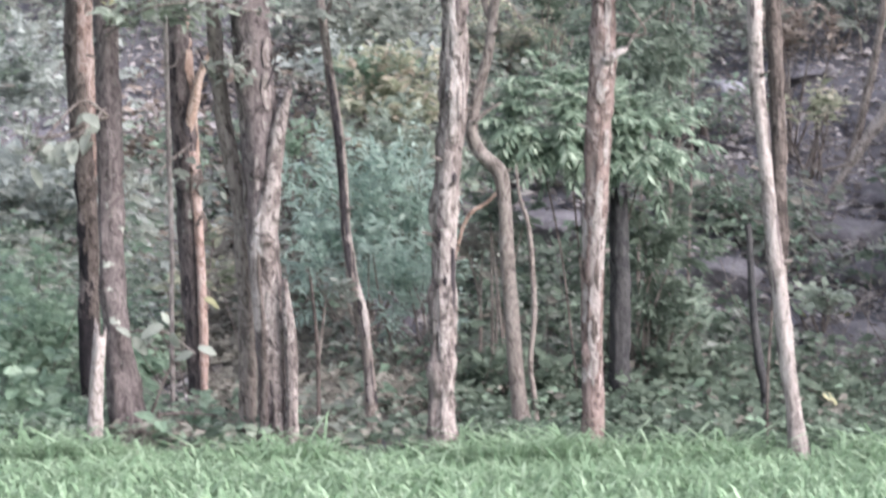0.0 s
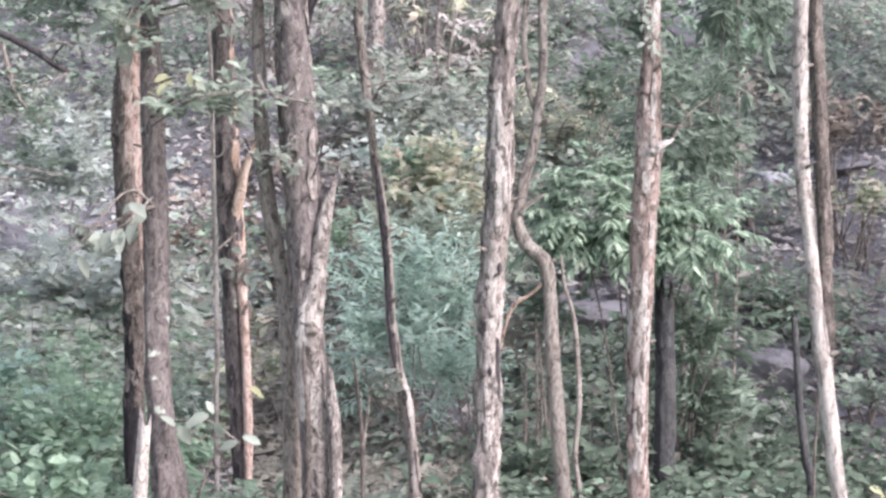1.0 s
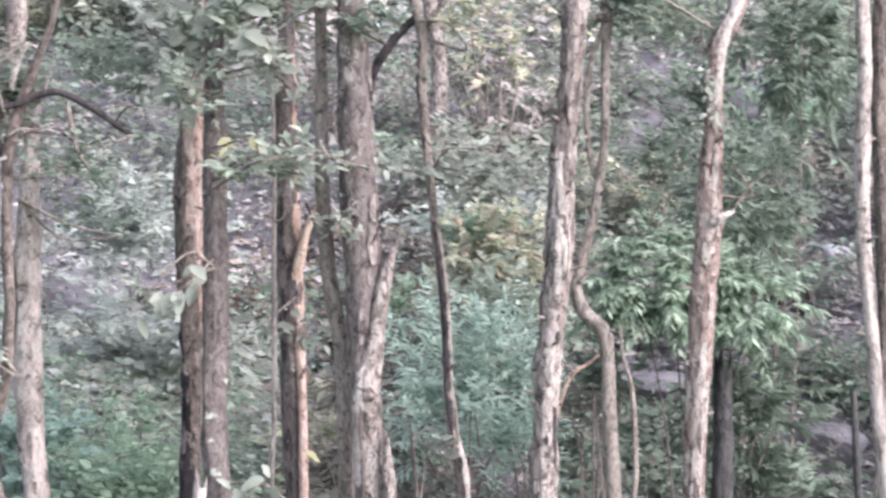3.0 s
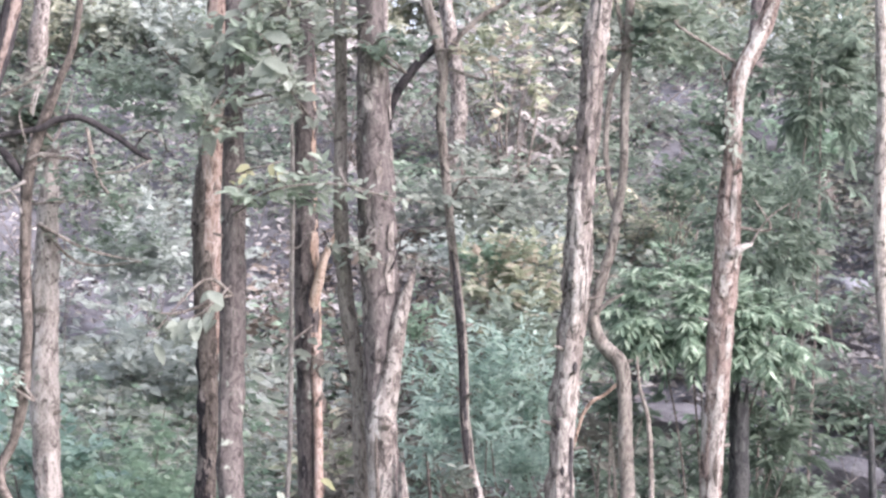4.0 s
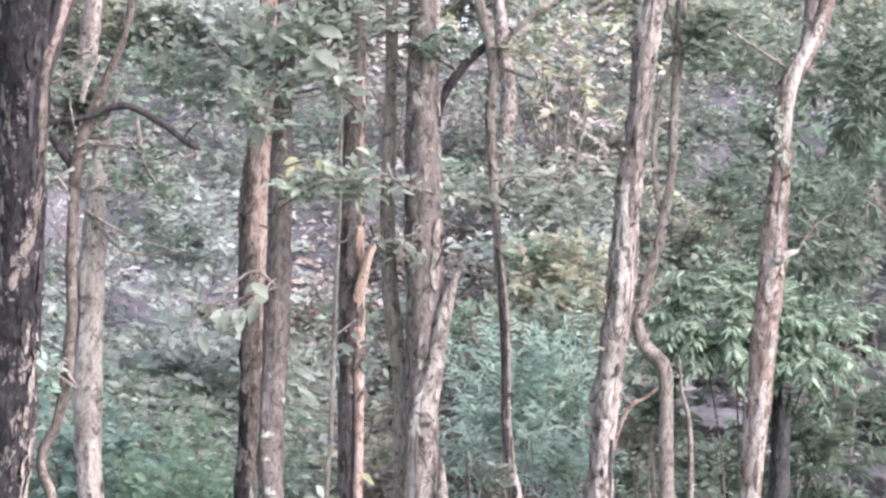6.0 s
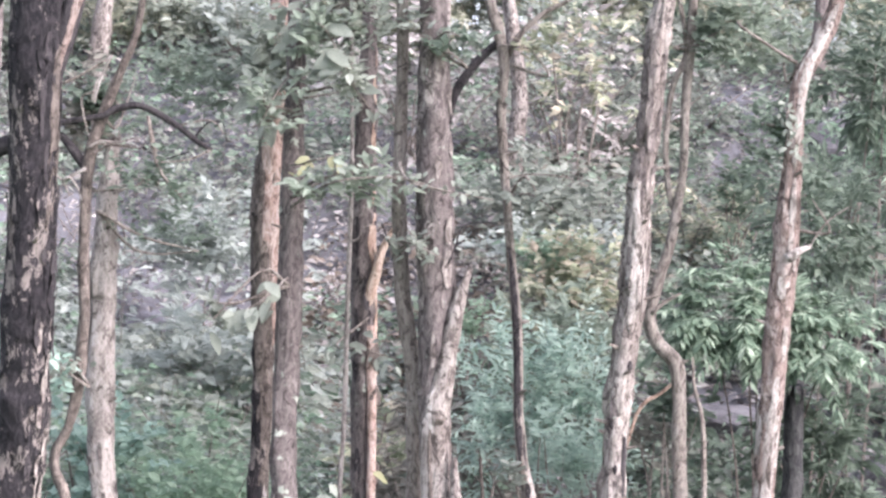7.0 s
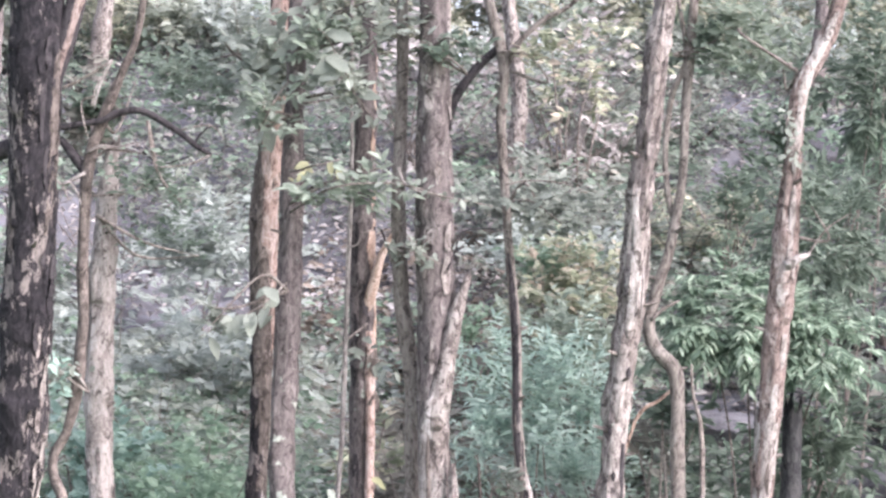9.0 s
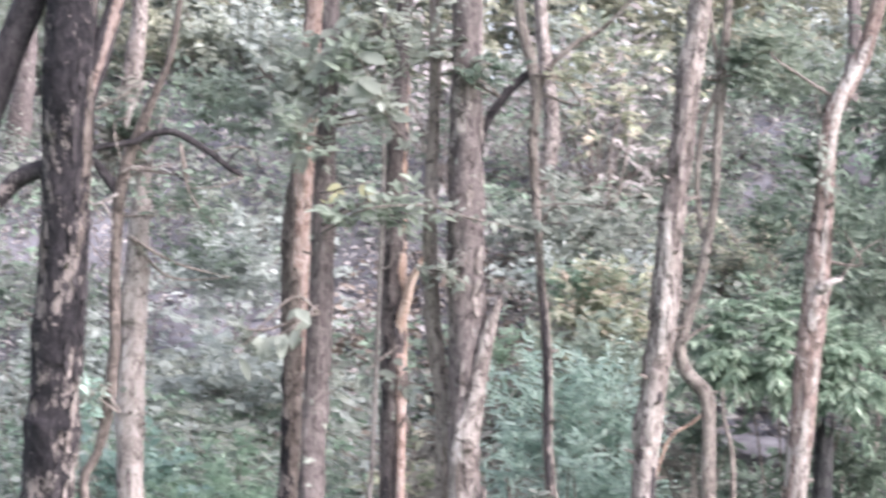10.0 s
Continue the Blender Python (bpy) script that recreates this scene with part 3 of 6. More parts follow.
limb("limb", ob, o, rows(15.42, [(-3.60, 3.02, 0.018), (-3.42, 3.06, 0.019), (-3.280, 3.09, 0.02), (-3.194, 3.14, 0.023), (-3.035, 3.16, 0.023), (-2.814, 3.05, 0.02), (-2.684, 2.96, 0.018), (-2.585, 2.91, 0.012)]), BARK_DARK, "dark drooping limb", seed=1, sides=10)
limb("limb", ob, o, rows(15.5, [(-3.386, 2.76, 0.028), (-3.484, 2.88, 0.030), (-3.566, 2.97, 0.021)]), BARK_DARK, seed=2, sides=10)
limb("limb", ob, o, rows(15.5, [(-3.340, 1.33, 0.017), (-3.454, 1.38, 0.016), (-3.554, 1.42, 0.012)]), BARK_DARK, seed=3, sides=8)

ob, o = tree("large_tree", "large dark tree with blackened, flaking bark", 14.5,
             [(-3.484, 0.19, 0.19), (-3.479, 0.75, 0.160), (-3.464, 1.01, 0.155), (-3.460, 1.34, 0.155), (-3.455, 1.67, 0.153), (-3.454, 2.01, 0.147), (-3.457, 2.34, 0.140),
              (-3.469, 2.67, 0.140), (-3.485, 3.00, 0.150), (-3.498, 3.34, 0.165), (-3.513, 3.60, 0.155)], BARK_FLECKED, top=7.5, crown_leaf=LEAF_GREEN, crown_r=1.8, seed=22, rough=0.065, sides=36)
SIDE_LIMB = rows(14.45, [(-3.42, 3.05, 0.07), (-3.390, 3.24, 0.065), (-3.322, 3.48, 0.062), (-3.282, 3.68, 0.055), (-3.22, 4.0, 0.049), (-3.0, 5.2, 0.03)])
limb("limb", ob, o, SIDE_LIMB, BARK_DARK, "blackened side limb", seed=7, sides=16)
limb("limb", ob, o, rows(14.6, [(-3.989, 3.05, 0.06), (-3.98, 3.18, 0.075), (-3.907, 3.49, 0.09), (-3.80, 3.85, 0.10), (-3.7, 4.3, 0.08), (-3.6, 4.8, 0.06)]), BARK_DARK, "dark drooping limb", seed=8, sides=16)
limb("limb", ob, o, rows(14.5, [(-3.50, 2.88, 0.06), (-3.605, 2.82, 0.056), (-3.771, 2.74, 0.056), (-3.927, 2.55, 0.049), (-4.2, 2.2, 0.03)]), BARK_DARK, seed=9, sides=14)


# ---- leafy twigs that hang in front of the trunks ----
def leaf_shapes():
    """Three broad leaves, one unit long, cupped and drooping, that all twigs share."""
    out = []
    for s in range(3):
        bm = bmesh.new()
        grid = []
        for a in (0.0, 0.12, 0.3, 0.5, 0.7, 0.87, 1.0):
            w = (0.02 + 0.50 * math.sin(math.pi * a ** 0.85) ** 0.8) * 0.5
            row = []
            for u in (-1, -0.5, 0, 0.5, 1):
                wave = 0.02 * math.sin(9 * a + 2 * u + s)
                row.append(bm.verts.new((a, u * w * (1 + 0.06 * math.sin(14 * a + s)), 0.16 * abs(u) * w - (0.16 + 0.1 * s) * a * a + wave)))
            grid.append(row)
        for p, q in zip(grid, grid[1:]):
            for i in range(4):
                bm.faces.new((p[i], p[i + 1], q[i + 1], q[i]))
        me = bpy.data.meshes.new("leaf")
        bm.to_mesh(me)
        bm.free()
        me.polygons.foreach_set("use_smooth", [True] * len(me.polygons))
        out.append(me)
    return out


LEAF_SHAPES = {}
for leaf_mat in (LEAF_SPRAY, LEAF_YELLOW):
    LEAF_SHAPES[leaf_mat.name] = leaf_shapes()
    for me in LEAF_SHAPES[leaf_mat.name]:
        me.materials.append(leaf_mat)


def spray(parent, origin, path, count, size, seed, material=LEAF_SPRAY, radius=0.009, hang=0.35, spread=0.05):
    """A twig on a tree with its single leaves set along it."""
    g = np.random.default_rng(seed)
    pts = [(*p, radius * (1 - 0.6 * i / (len(path) - 1))) for i, p in enumerate(path)]
    twig = limb("twig", parent, origin, pts, BARK_TWIG, sides=7, step=0.05, seed=seed)
    s = spline(pts, 0.02)[:, :3]
    count, size = round(count * 1.5), size * 0.74
    for i in range(count):
        q = s[int((0.15 + 0.85 * (i + g.random()) / count) * (len(s) - 1))] + g.normal(0, spread, 3) * [1, 0.6, 1]
        d = Vector(unit(np.array([g.normal(0, 0.8), -0.35 + g.normal(0, 0.4), -hang + g.normal(0, 0.35)])))
        up = Vector((g.normal(0, 0.4), -0.8, 0.7 + g.normal(0, 0.3)))
        side = up.cross(d).normalized()
        nor = d.cross(side)
        k = size * g.uniform(0.55, 1.2)
        m = Matrix.Translation(Vector(q) - Vector(origin)) @ Matrix((d, side, nor)).transposed().to_4x4() @ Matrix.Diagonal((k, k * g.uniform(0.8, 1.15), k, 1))
        leaf = new("leaf", LEAF_SHAPES[material.name][int(g.integers(3))])
        leaf.parent = twig
        leaf.matrix_local = m


def flakes(parent, origin, row, count, material, seed, low=0.2, high=4.0, facing=None, slim=1.0):
    """Plates of bark that lift from a trunk, curled at their ends."""
    g = np.random.default_rng(seed)
    s = spline(row, 0.03)
    s = s[(s[:, 2] > low) & (s[:, 2] < high)]
    for i in range(count):
        j = int(g.integers(4, len(s) - 8))
        hgt, ang, wid = g.uniform(0.06, 0.24), g.uniform(-math.pi, 0) if g.random() < 0.85 else g.uniform(0, math.pi), g.uniform(0.12, 0.42) * slim
        if facing:
            ang = g.uniform(*facing)
        verts, faces = [], []
        for a in range(5):
            f = a / 4
            z = s[j, 2] + hgt * (f - 0.5)
            q = s[min(len(s) - 1, max(0, int(j + hgt * (f - 0.5) / 0.03)))]
            lift = 1.06 + 0.35 * max(0, f - 0.6) ** 1.2 * g.uniform(0.2, 1.6) + 0.25 * max(0, 0.3 - f) * g.uniform(0, 1.5)
            half = wid * (0.25 + 0.75 * math.sin(math.pi * (0.12 + 0.76 * f))) * g.uniform(0.7, 1.1)
            for u in (-1, -0.3, 0.3, 1):
                w = ang + u * half
                verts.append((q[0] + math.cos(w) * q[3] * lift - origin[0], q[1] + math.sin(w) * q[3] * lift - origin[1], z + g.normal(0, 0.006) - origin[2]))
        for a in range(4):
            for k in range(3):
                faces.append((a * 4 + k, a * 4 + k + 1, a * 4 + k + 5, a * 4 + k + 4))
        part("bark_flake", mesh_from("bark_flake", verts, faces, material), parent)


def tree_named(label):
    for o in scene.objects:
        if o.parent is None and o.get("label") == label:
            return o


for label, path, count, size, seed, mat in [
    ("slim brown tree with fissured bark and flared root", [(-2.13, 15.65, 3.66), (-1.936, 15.35, 3.544), (-1.769, 15.35, 3.394), (-1.58, 15.35, 3.176)], 20, 0.136, 1, LEAF_SPRAY),
    ("slim brown tree with fissured bark and flared root", [(-2.12, 15.65, 3.489), (-2.208, 15.4, 3.273), (-2.3, 15.4, 3.056)], 14, 0.128, 2, LEAF_SPRAY),
    ("slim brown tree with fissured bark and flared root", [(-2.13, 15.65, 3.736), (-2.032, 15.4, 3.846), (-1.879, 15.4, 3.96)], 15, 0.160, 3, LEAF_SPRAY),
    ("slim brown tree with fissured bark and flared root", [(-2.10, 15.65, 2.60), (-1.782, 15.2, 2.734), (-1.403, 15.2, 2.778), (-1.123, 15.2, 2.717), (-0.81, 15.2, 2.672)], 39, 0.080, 4, LEAF_SPRAY),
    ("thin crooked sapling with grey bark", [(-0.75, 15.85, 2.744), (-0.583, 15.5, 2.734), (-0.365, 15.5, 2.588)], 24, 0.088, 5, LEAF_SPRAY),
    ("stout forked tree with brown bark, pale below", [(-1.381, 15.35, 2.41), (-1.24, 15.2, 2.366), (-1.081, 15.2, 2.289)], 12, 0.080, 6, LEAF_SPRAY),
    ("slim brown tree with fissured bark and flared root", [(-2.09, 15.6, 2.15), (-2.20, 15.35, 2.0), (-2.33, 15.3, 1.90), (-2.446, 15.3, 1.80)], 8, 0.23, 7, LEAF_SPRAY),
    ("slim brown tree with fissured bark and flared root", [(-2.12, 15.6, 3.633), (-1.949, 15.3, 3.71), (-1.798, 15.3, 3.505), (-1.644, 15.3, 3.214)], 8, 0.25, 24, LEAF_SPRAY),
    ("slim tree with pinkish peeling bark and a dark foot", [(-2.38, 16.5, 4.0), (-2.43, 16.35, 3.75), (-2.40, 16.32, 3.45), (-2.42, 16.32, 3.2)], 14, 0.24, 21, LEAF_SPRAY),
    ("slim brown tree with fissured bark and flared root", [(-2.03, 15.6, 0.75), (-1.742, 15.35, 0.78), (-1.621, 15.35, 0.72), (-1.517, 15.35, 0.64)], 6, 0.19, 28, LEAF_SPRAY),
    ("thin twisting brown tree with a drooping limb", [(-3.33, 15.45, 1.527), (-3.404, 15.3, 1.553), (-3.515, 15.3, 1.373)], 14, 0.072, 9, LEAF_SPRAY),
    ("tall tree with pinkish patchy bark and kinked top", [(0.98, 15.25, 3.404), (0.931, 15.15, 3.233), (1.06, 15.15, 3.018)], 24, 0.080, 10, LEAF_SPRAY),
    ("stout forked tree with brown bark, pale below", [(-1.24, 15.35, 3.643), (-1.146, 15.2, 3.685), (-1.004, 15.2, 3.623)], 14, 0.080, 11, LEAF_SPRAY),
    ("thin crooked sapling with grey bark", [(-0.826, 15.9, 3.473), (-0.955, 15.8, 3.322), (-1.054, 15.8, 3.172)], 15, 0.080, 12, LEAF_SPRAY),
    ("thin twisting brown tree with a drooping limb", [(-3.354, 15.5, 2.923), (-3.145, 15.5, 2.909), (-2.893, 15.5, 2.894)], 10, 0.064, 13, LEAF_SPRAY),
    ("thin twisting brown tree with a drooping limb", [(-3.35, 15.5, 2.62), (-3.082, 15.45, 2.649), (-2.974, 15.45, 2.743)], 8, 0.056, 14, LEAF_SPRAY),
    ("thin twisting brown tree with a drooping limb", [(-2.814, 15.42, 3.05), (-2.604, 15.4, 3.093), (-2.51, 15.4, 3.01)], 9, 0.072, 15, LEAF_SPRAY),
    ("thin twisting brown tree with a drooping limb", [(-2.585, 15.42, 2.915), (-2.729, 15.4, 2.84), (-2.941, 15.4, 2.811)], 12, 0.072, 16, LEAF_SPRAY),
    ("slim tree with pinkish peeling bark and a dark foot", [(-2.404, 16.55, 3.364), (-2.594, 16.5, 3.468), (-2.792, 16.5, 3.572)], 18, 0.104, 17, LEAF_SPRAY),
    ("dark tree with orange peeling bark", [(-1.69, 16.8, 1.95), (-1.85, 16.4, 1.75), (-1.67, 16.35, 1.735), (-1.44, 16.35, 1.68)], 16, 0.12, 19, LEAF_SPRAY),
    ("slim brown tree with fissured bark and flared root", [(-2.12, 15.6, 2.852), (-1.907, 15.3, 2.874), (-1.769, 15.3, 2.917)], 5, 0.13, 18, LEAF_YELLOW),
]:
    ob = tree_named(label)
    spray(ob, ob.location, path, count, size, seed, mat)

for label, count, mat in [
    ("upright tree with pale flaking bark", 44, BARK_BROWN), ("upright tree with pale flaking bark", 16, BARK_SILVER), ("tall tree with pinkish patchy bark and kinked top", 26, WOOD_BARE),
    ("stout forked tree with brown bark, pale below", 55, BARK_PALE),
    ("stout pale trunk broken off at the top", 9, BARK_BROWN), ("stout pale trunk broken off at the top", 16, WOOD_BARE),
    ("dark tree with orange peeling bark", 24, BARK_DARK), ("leaning tree with smooth whitish bark", 12, BARK_BROWN), ("thin crooked sapling with grey bark", 14, BARK_DARK)]:
    ob = tree_named(label)
    flakes(ob, ob.location, TRUNK_ROWS[label], count, mat, count + 3)
for label, count, mat, low, high, facing, slim in [("dark tree with orange peeling bark", 26, ORANGE_WOOD, 0.3, 4.1, (-0.85, -0.25), 1.0), ("stout forked tree with brown bark, pale below", 22, BARK_PALE, 0.3, 1.5, (-2.6, 0.2), 1.0),
                                             ("large dark tree with blackened, flaking bark", 30, BARK_DARK, 0.4, 3.8, (-1.1, 0.1), 0.35), ("large dark tree with blackened, flaking bark", 26, BARK_FLECKED, 0.4, 3.8, (-2.9, -0.4), 0.5),
                                                   ("large dark tree with blackened, flaking bark", 14, BARK_PALE, 0.5, 2.0, (-1.1, -0.2), 0.28), ("large dark tree with blackened, flaking bark", 8, BARK_UMBER, 1.8, 3.6, (-0.7, -0.1), 0.2), ("slim tree with pinkish peeling bark and a dark foot", 18, BARK_UMBER, 1.9, 4.0, (-3.3, -2.3), 0.8)]:
    ob = tree_named(label)
    flakes(ob, ob.location, TRUNK_ROWS[label], count, mat, count + 11, low, high, facing, slim)

for label, zs in [("upright tree with pale flaking bark", (0.9, 1.35, 1.64, 1.59, 1.8, 2.1, 1.29, 2.55, 2.88, 3.0, 1.2)), ("tall tree with pinkish patchy bark and kinked top", (1.25, 2.0, 2.9)), ("thin crooked sapling with grey bark", (0.72, 0.95, 1.5, 1.95, 2.3, 3.0)),
                  ("leaning tree with smooth whitish bark", (1.2, 1.75, 2.3, 2.9)), ("stout pale trunk broken off at the top", (1.3, 1.7, 2.4)), ("slim brown tree with fissured bark and flared root", (1.7, 2.45)),
                  ("thin twisting tree with smooth tan bark", (1.75, 2.3, 2.6)), ("large dark tree with blackened, flaking bark", (1.1, 1.9, 2.2))]:
    ob = tree_named(label)
    for i, z in enumerate(zs):
        q = min(TRUNK_ROWS[label], key=lambda r: abs(r[2] - z))
        ang = (-0.35, 3.4, -1.2, 0.1, -2.4)[i % 5]
        d = np.array([math.cos(ang), math.sin(ang), 0.25])
        p = np.array([q[0], q[1], z])
        k = 0.035 + 0.03 * ((i * 7) % 3)
        limb("twig_stub", ob, ob.location, [(*(p + d * q[3] * 0.6), 0.016), (*(p + d * q[3] * 1.05), 0.013), (*(p + d * (q[3] + k)), 0.006)], BARK_TWIG, sides=8, step=0.015, seed=i + z, rough=0.2)

# sheets of bare wood, slits and holes that mark single trunks
def patch(parent, row, name, pts, material, label, seed, lift):
    """A ragged, thin sheet that hugs the front of a trunk: rows of x, z and half its width."""
    g = np.random.default_rng(seed)
    trunk = spline(row, 0.01)
    line = spline([(x, 0.0, z, h) for x, z, h in pts], 0.012)
    o, verts, faces, across = np.array(parent.location), [], [], 7
    for k, (x, _, z, h) in enumerate(line):
        cx, cy, _, r = trunk[int(np.argmin(np.abs(trunk[:, 2] - z)))]
        mid = math.asin(max(-0.95, min(0.95, (x - cx) / r)))
        half = h / r / max(0.4, math.cos(mid))
        a0 = mid - half * (1 + 0.45 * noise.noise(Vector((z * 14, seed, 0.3))) + g.normal(0, 0.06))
        a1 = mid + half * (1 + 0.45 * noise.noise(Vector((z * 14, seed, 7.7))) + g.normal(0, 0.06))
        for i in range(across):
            a = a0 + (a1 - a0) * i / (across - 1)
            edge = 0.07 if i in (0, across - 1) or k in (0, len(line) - 1) else 0.0
            q = r * (lift - edge + 0.02 * noise.noise(Vector((a * 5, z * 9, seed))))
            verts.append((cx + math.sin(a) * q - o[0], cy - math.cos(a) * q - o[1], z - o[2]))
    for k in range(len(line) - 1):
        for i in range(across - 1):
            n = k * across + i
            faces.append((n, n + 1, n + across + 1, n + across))
    part(name, mesh_from(name, verts, faces, material), parent, label)


UPRIGHT, SPLIT, SAPLING, KNEED = "upright tree with pale flaking bark", "stout forked tree with brown bark, pale below", "thin crooked sapling with grey bark", "tall tree with pinkish patchy bark and kinked top"
for i, (label, name, note, lift, pts, mat) in enumerate([
    (UPRIGHT, "bare_wood", "bare pale wood under lost bark", 1.16, [(0.065, 2.813, 0.014), (0.054, 2.643, 0.026), (0.076, 2.542, 0.023), (0.070, 2.338, 0.026), (0.063, 2.101, 0.023), (0.061, 1.966, 0.028), (0.060, 1.908, 0.010)], WOOD_BARE),
    (UPRIGHT, "bare_wood", "bare pale wood under lost bark", 1.12, [(0.048, 1.881, 0.016), (0.026, 1.795, 0.038), (0.022, 1.693, 0.041), (0.009, 1.558, 0.038), (0.029, 1.431, 0.020)], BARK_SILVER),
    (UPRIGHT, "bare_wood", "bare pale wood under lost bark", 1.12, [(0.014, 1.406, 0.014), (0.012, 1.310, 0.036), (0.010, 1.150, 0.037), (0.008, 1.018, 0.035), (0.010, 0.814, 0.038), (0.007, 0.610, 0.024), (0.010, 0.169, 0.020)], BARK_SILVER),
    (UPRIGHT, "knot_hole", "dark knot hole", 1.24, [(0.064, 1.746, 0.004), (0.064, 1.713, 0.013), (0.063, 1.669, 0.004)], BARK_DARK),
    (UPRIGHT, "knot_hole", "dark knot hole", 1.2, [(-0.018, 1.381, 0.004), (-0.020, 1.354, 0.014), (-0.015, 1.328, 0.004)], BARK_DARK),
    (UPRIGHT, "knot_hole", "dark knot hole", 1.2, [(0.012, 1.12, 0.003), (0.010, 1.09, 0.011), (0.012, 1.06, 0.003)], BARK_DARK),
    (UPRIGHT, "slit", "dark slit in the bark", 1.2, [(0.055, 1.291, 0.006), (0.056, 1.157, 0.011), (0.055, 1.022, 0.011), (0.056, 0.888, 0.006)], BARK_DARK),
    (SPLIT, "bare_wood", "bright bare patch of wood", 1.2, [(-1.089, 1.526, 0.010), (-1.108, 1.449, 0.046), (-1.106, 1.370, 0.052), (-1.091, 1.278, 0.042), (-1.065, 1.20, 0.02)], WOOD_BARE),
    (SPLIT, "bare_wood", "pale strip of wood", 1.18, [(-1.062, 1.22, 0.022), (-1.048, 1.10, 0.032), (-1.034, 0.960, 0.034), (-1.024, 0.869, 0.034), (-1.010, 0.558, 0.030), (-1.001, 0.316, 0.030), (-1.000, 0.060, 0.03)], BARK_PALE),
    (SPLIT, "bare_wood", "pale strip of wood", 1.18, [(-1.150, 1.333, 0.010), (-1.152, 1.245, 0.024), (-1.146, 1.107, 0.024), (-1.128, 0.937, 0.027), (-1.122, 0.816, 0.030), (-1.122, 0.771, 0.010)], BARK_SILVER),
    (SPLIT, "slit", "dark slit in the bark", 1.2, [(-1.122, 1.265, 0.005), (-1.120, 1.145, 0.010), (-1.108, 1.008, 0.012), (-1.090, 0.765, 0.016), (-1.088, 0.558, 0.020), (-1.088, 0.316, 0.020), (-1.085, 0.06, 0.02)], BARK_UMBER),
    (SAPLING, "bare_wood", "pale bare strip of wood", 1.12, [(-0.525, 1.039, 0.007), (-0.500, 0.914, 0.015), (-0.482, 0.771, 0.017), (-0.468, 0.635, 0.008)], BARK_SILVER),
    (SAPLING, "bark_sheet", "blackened bark low on the stem", 1.1, [(-0.725, 2.42, 0.008), (-0.690, 2.20, 0.022), (-0.650, 1.86, 0.024), (-0.628, 1.55, 0.024), (-0.610, 1.30, 0.024), (-0.580, 1.08, 0.014)], BARK_DARK),
    (SAPLING, "bare_wood", "pale bare strip of wood", 1.12, [(-0.472, 0.538, 0.010), (-0.462, 0.377, 0.022), (-0.455, 0.284, 0.010)], BARK_SILVER),
    ("large dark tree with blackened, flaking bark", "bark_sheet", "brown bark along one side", 1.05, [(-3.352, 3.40, 0.008), (-3.350, 3.2, 0.018), (-3.345, 2.9, 0.016), (-3.345, 2.6, 0.014), (-3.35, 2.3, 0.006)], BARK_UMBER),
    ("dark tree with orange peeling bark", "bark_sheet", "dark bark left on the bare side", 1.5, [(-1.640, 1.50, 0.006), (-1.636, 1.42, 0.022), (-1.628, 1.36, 0.006)], BARK_UMBER),
    ("dark tree with orange peeling bark", "bark_sheet", "dark bark left on the bare side", 1.5, [(-1.618, 0.98, 0.006), (-1.616, 0.92, 0.018), (-1.612, 0.84, 0.006)], BARK_UMBER),
    ("dark tree with orange peeling bark", "bark_sheet", "dark bark left on the bare side", 1.5, [(-1.655, 1.78, 0.006), (-1.658, 1.70, 0.024), (-1.650, 1.60, 0.006)], BARK_UMBER),
    (KNEED, "bare_wood", "pale patch where bark has peeled", 1.09, [(0.945, 1.60, 0.010), (0.940, 1.45, 0.034), (0.930, 1.20, 0.040), (0.925, 0.95, 0.034), (0.922, 0.70, 0.036), (0.925, 0.45, 0.02)], BARK_SILVER),
    (KNEED, "knot_hole", "dark bark left on the patch", 1.15, [(0.935, 1.22, 0.005), (0.930, 1.12, 0.016), (0.940, 1.02, 0.005)], BARK_UMBER),
    (KNEED, "knot_hole", "dark bark left on the patch", 1.15, [(0.915, 0.88, 0.005), (0.920, 0.78, 0.018), (0.918, 0.70, 0.005)], BARK_UMBER),
    (KNEED, "bare_wood", "pale streak of wood", 1.09, [(1.000, 2.90, 0.006), (0.998, 2.75, 0.018), (0.996, 2.55, 0.018), (0.985, 2.38, 0.006)], BARK_SILVER),
    (KNEED, "bare_wood", "smooth pale wood along the kink", 1.1, [(1.215, 3.98, 0.014), (1.165, 3.86, 0.028), (1.100, 3.71, 0.032), (1.045, 3.54, 0.030), (1.020, 3.33, 0.026), (1.000, 3.10, 0.022), (0.990, 2.93, 0.010)], WOOD_BARE)]):
    ob = tree_named(label)
    patch(ob, TRUNK_ROWS[label], name, pts, mat, note, 200 + i, lift)
BLACK_TREE = tree_named("large dark tree with blackened, flaking bark")
patch(BLACK_TREE, SIDE_LIMB, "bare_wood", [(-3.190, 4.02, 0.012), (-3.222, 3.85, 0.024), (-3.252, 3.68, 0.026), (-3.290, 3.50, 0.018), (-3.335, 3.32, 0.014), (-3.355, 3.2, 0.006)], BARK_PINK, "reddish bare wood along the side limb", 240, 1.1)
for note, y, pts in [("loose peeled strip of bark", 15.02, [(0.109, 2.443, 0.007), (0.124, 2.240, 0.009), (0.122, 2.037, 0.005)]), ("broken ledge of bark", 15.03, [(0.04, 2.93, 0.014), (0.06, 2.915, 0.018), (0.11, 2.912, 0.018), (0.15, 2.92, 0.010)])]:
    ob = tree_named(UPRIGHT)
    limb("bark_strip", ob, ob.location, rows(y, pts), BARK_SILVER, note, seed=len(note), sides=10, step=0.02, rough=0.25)

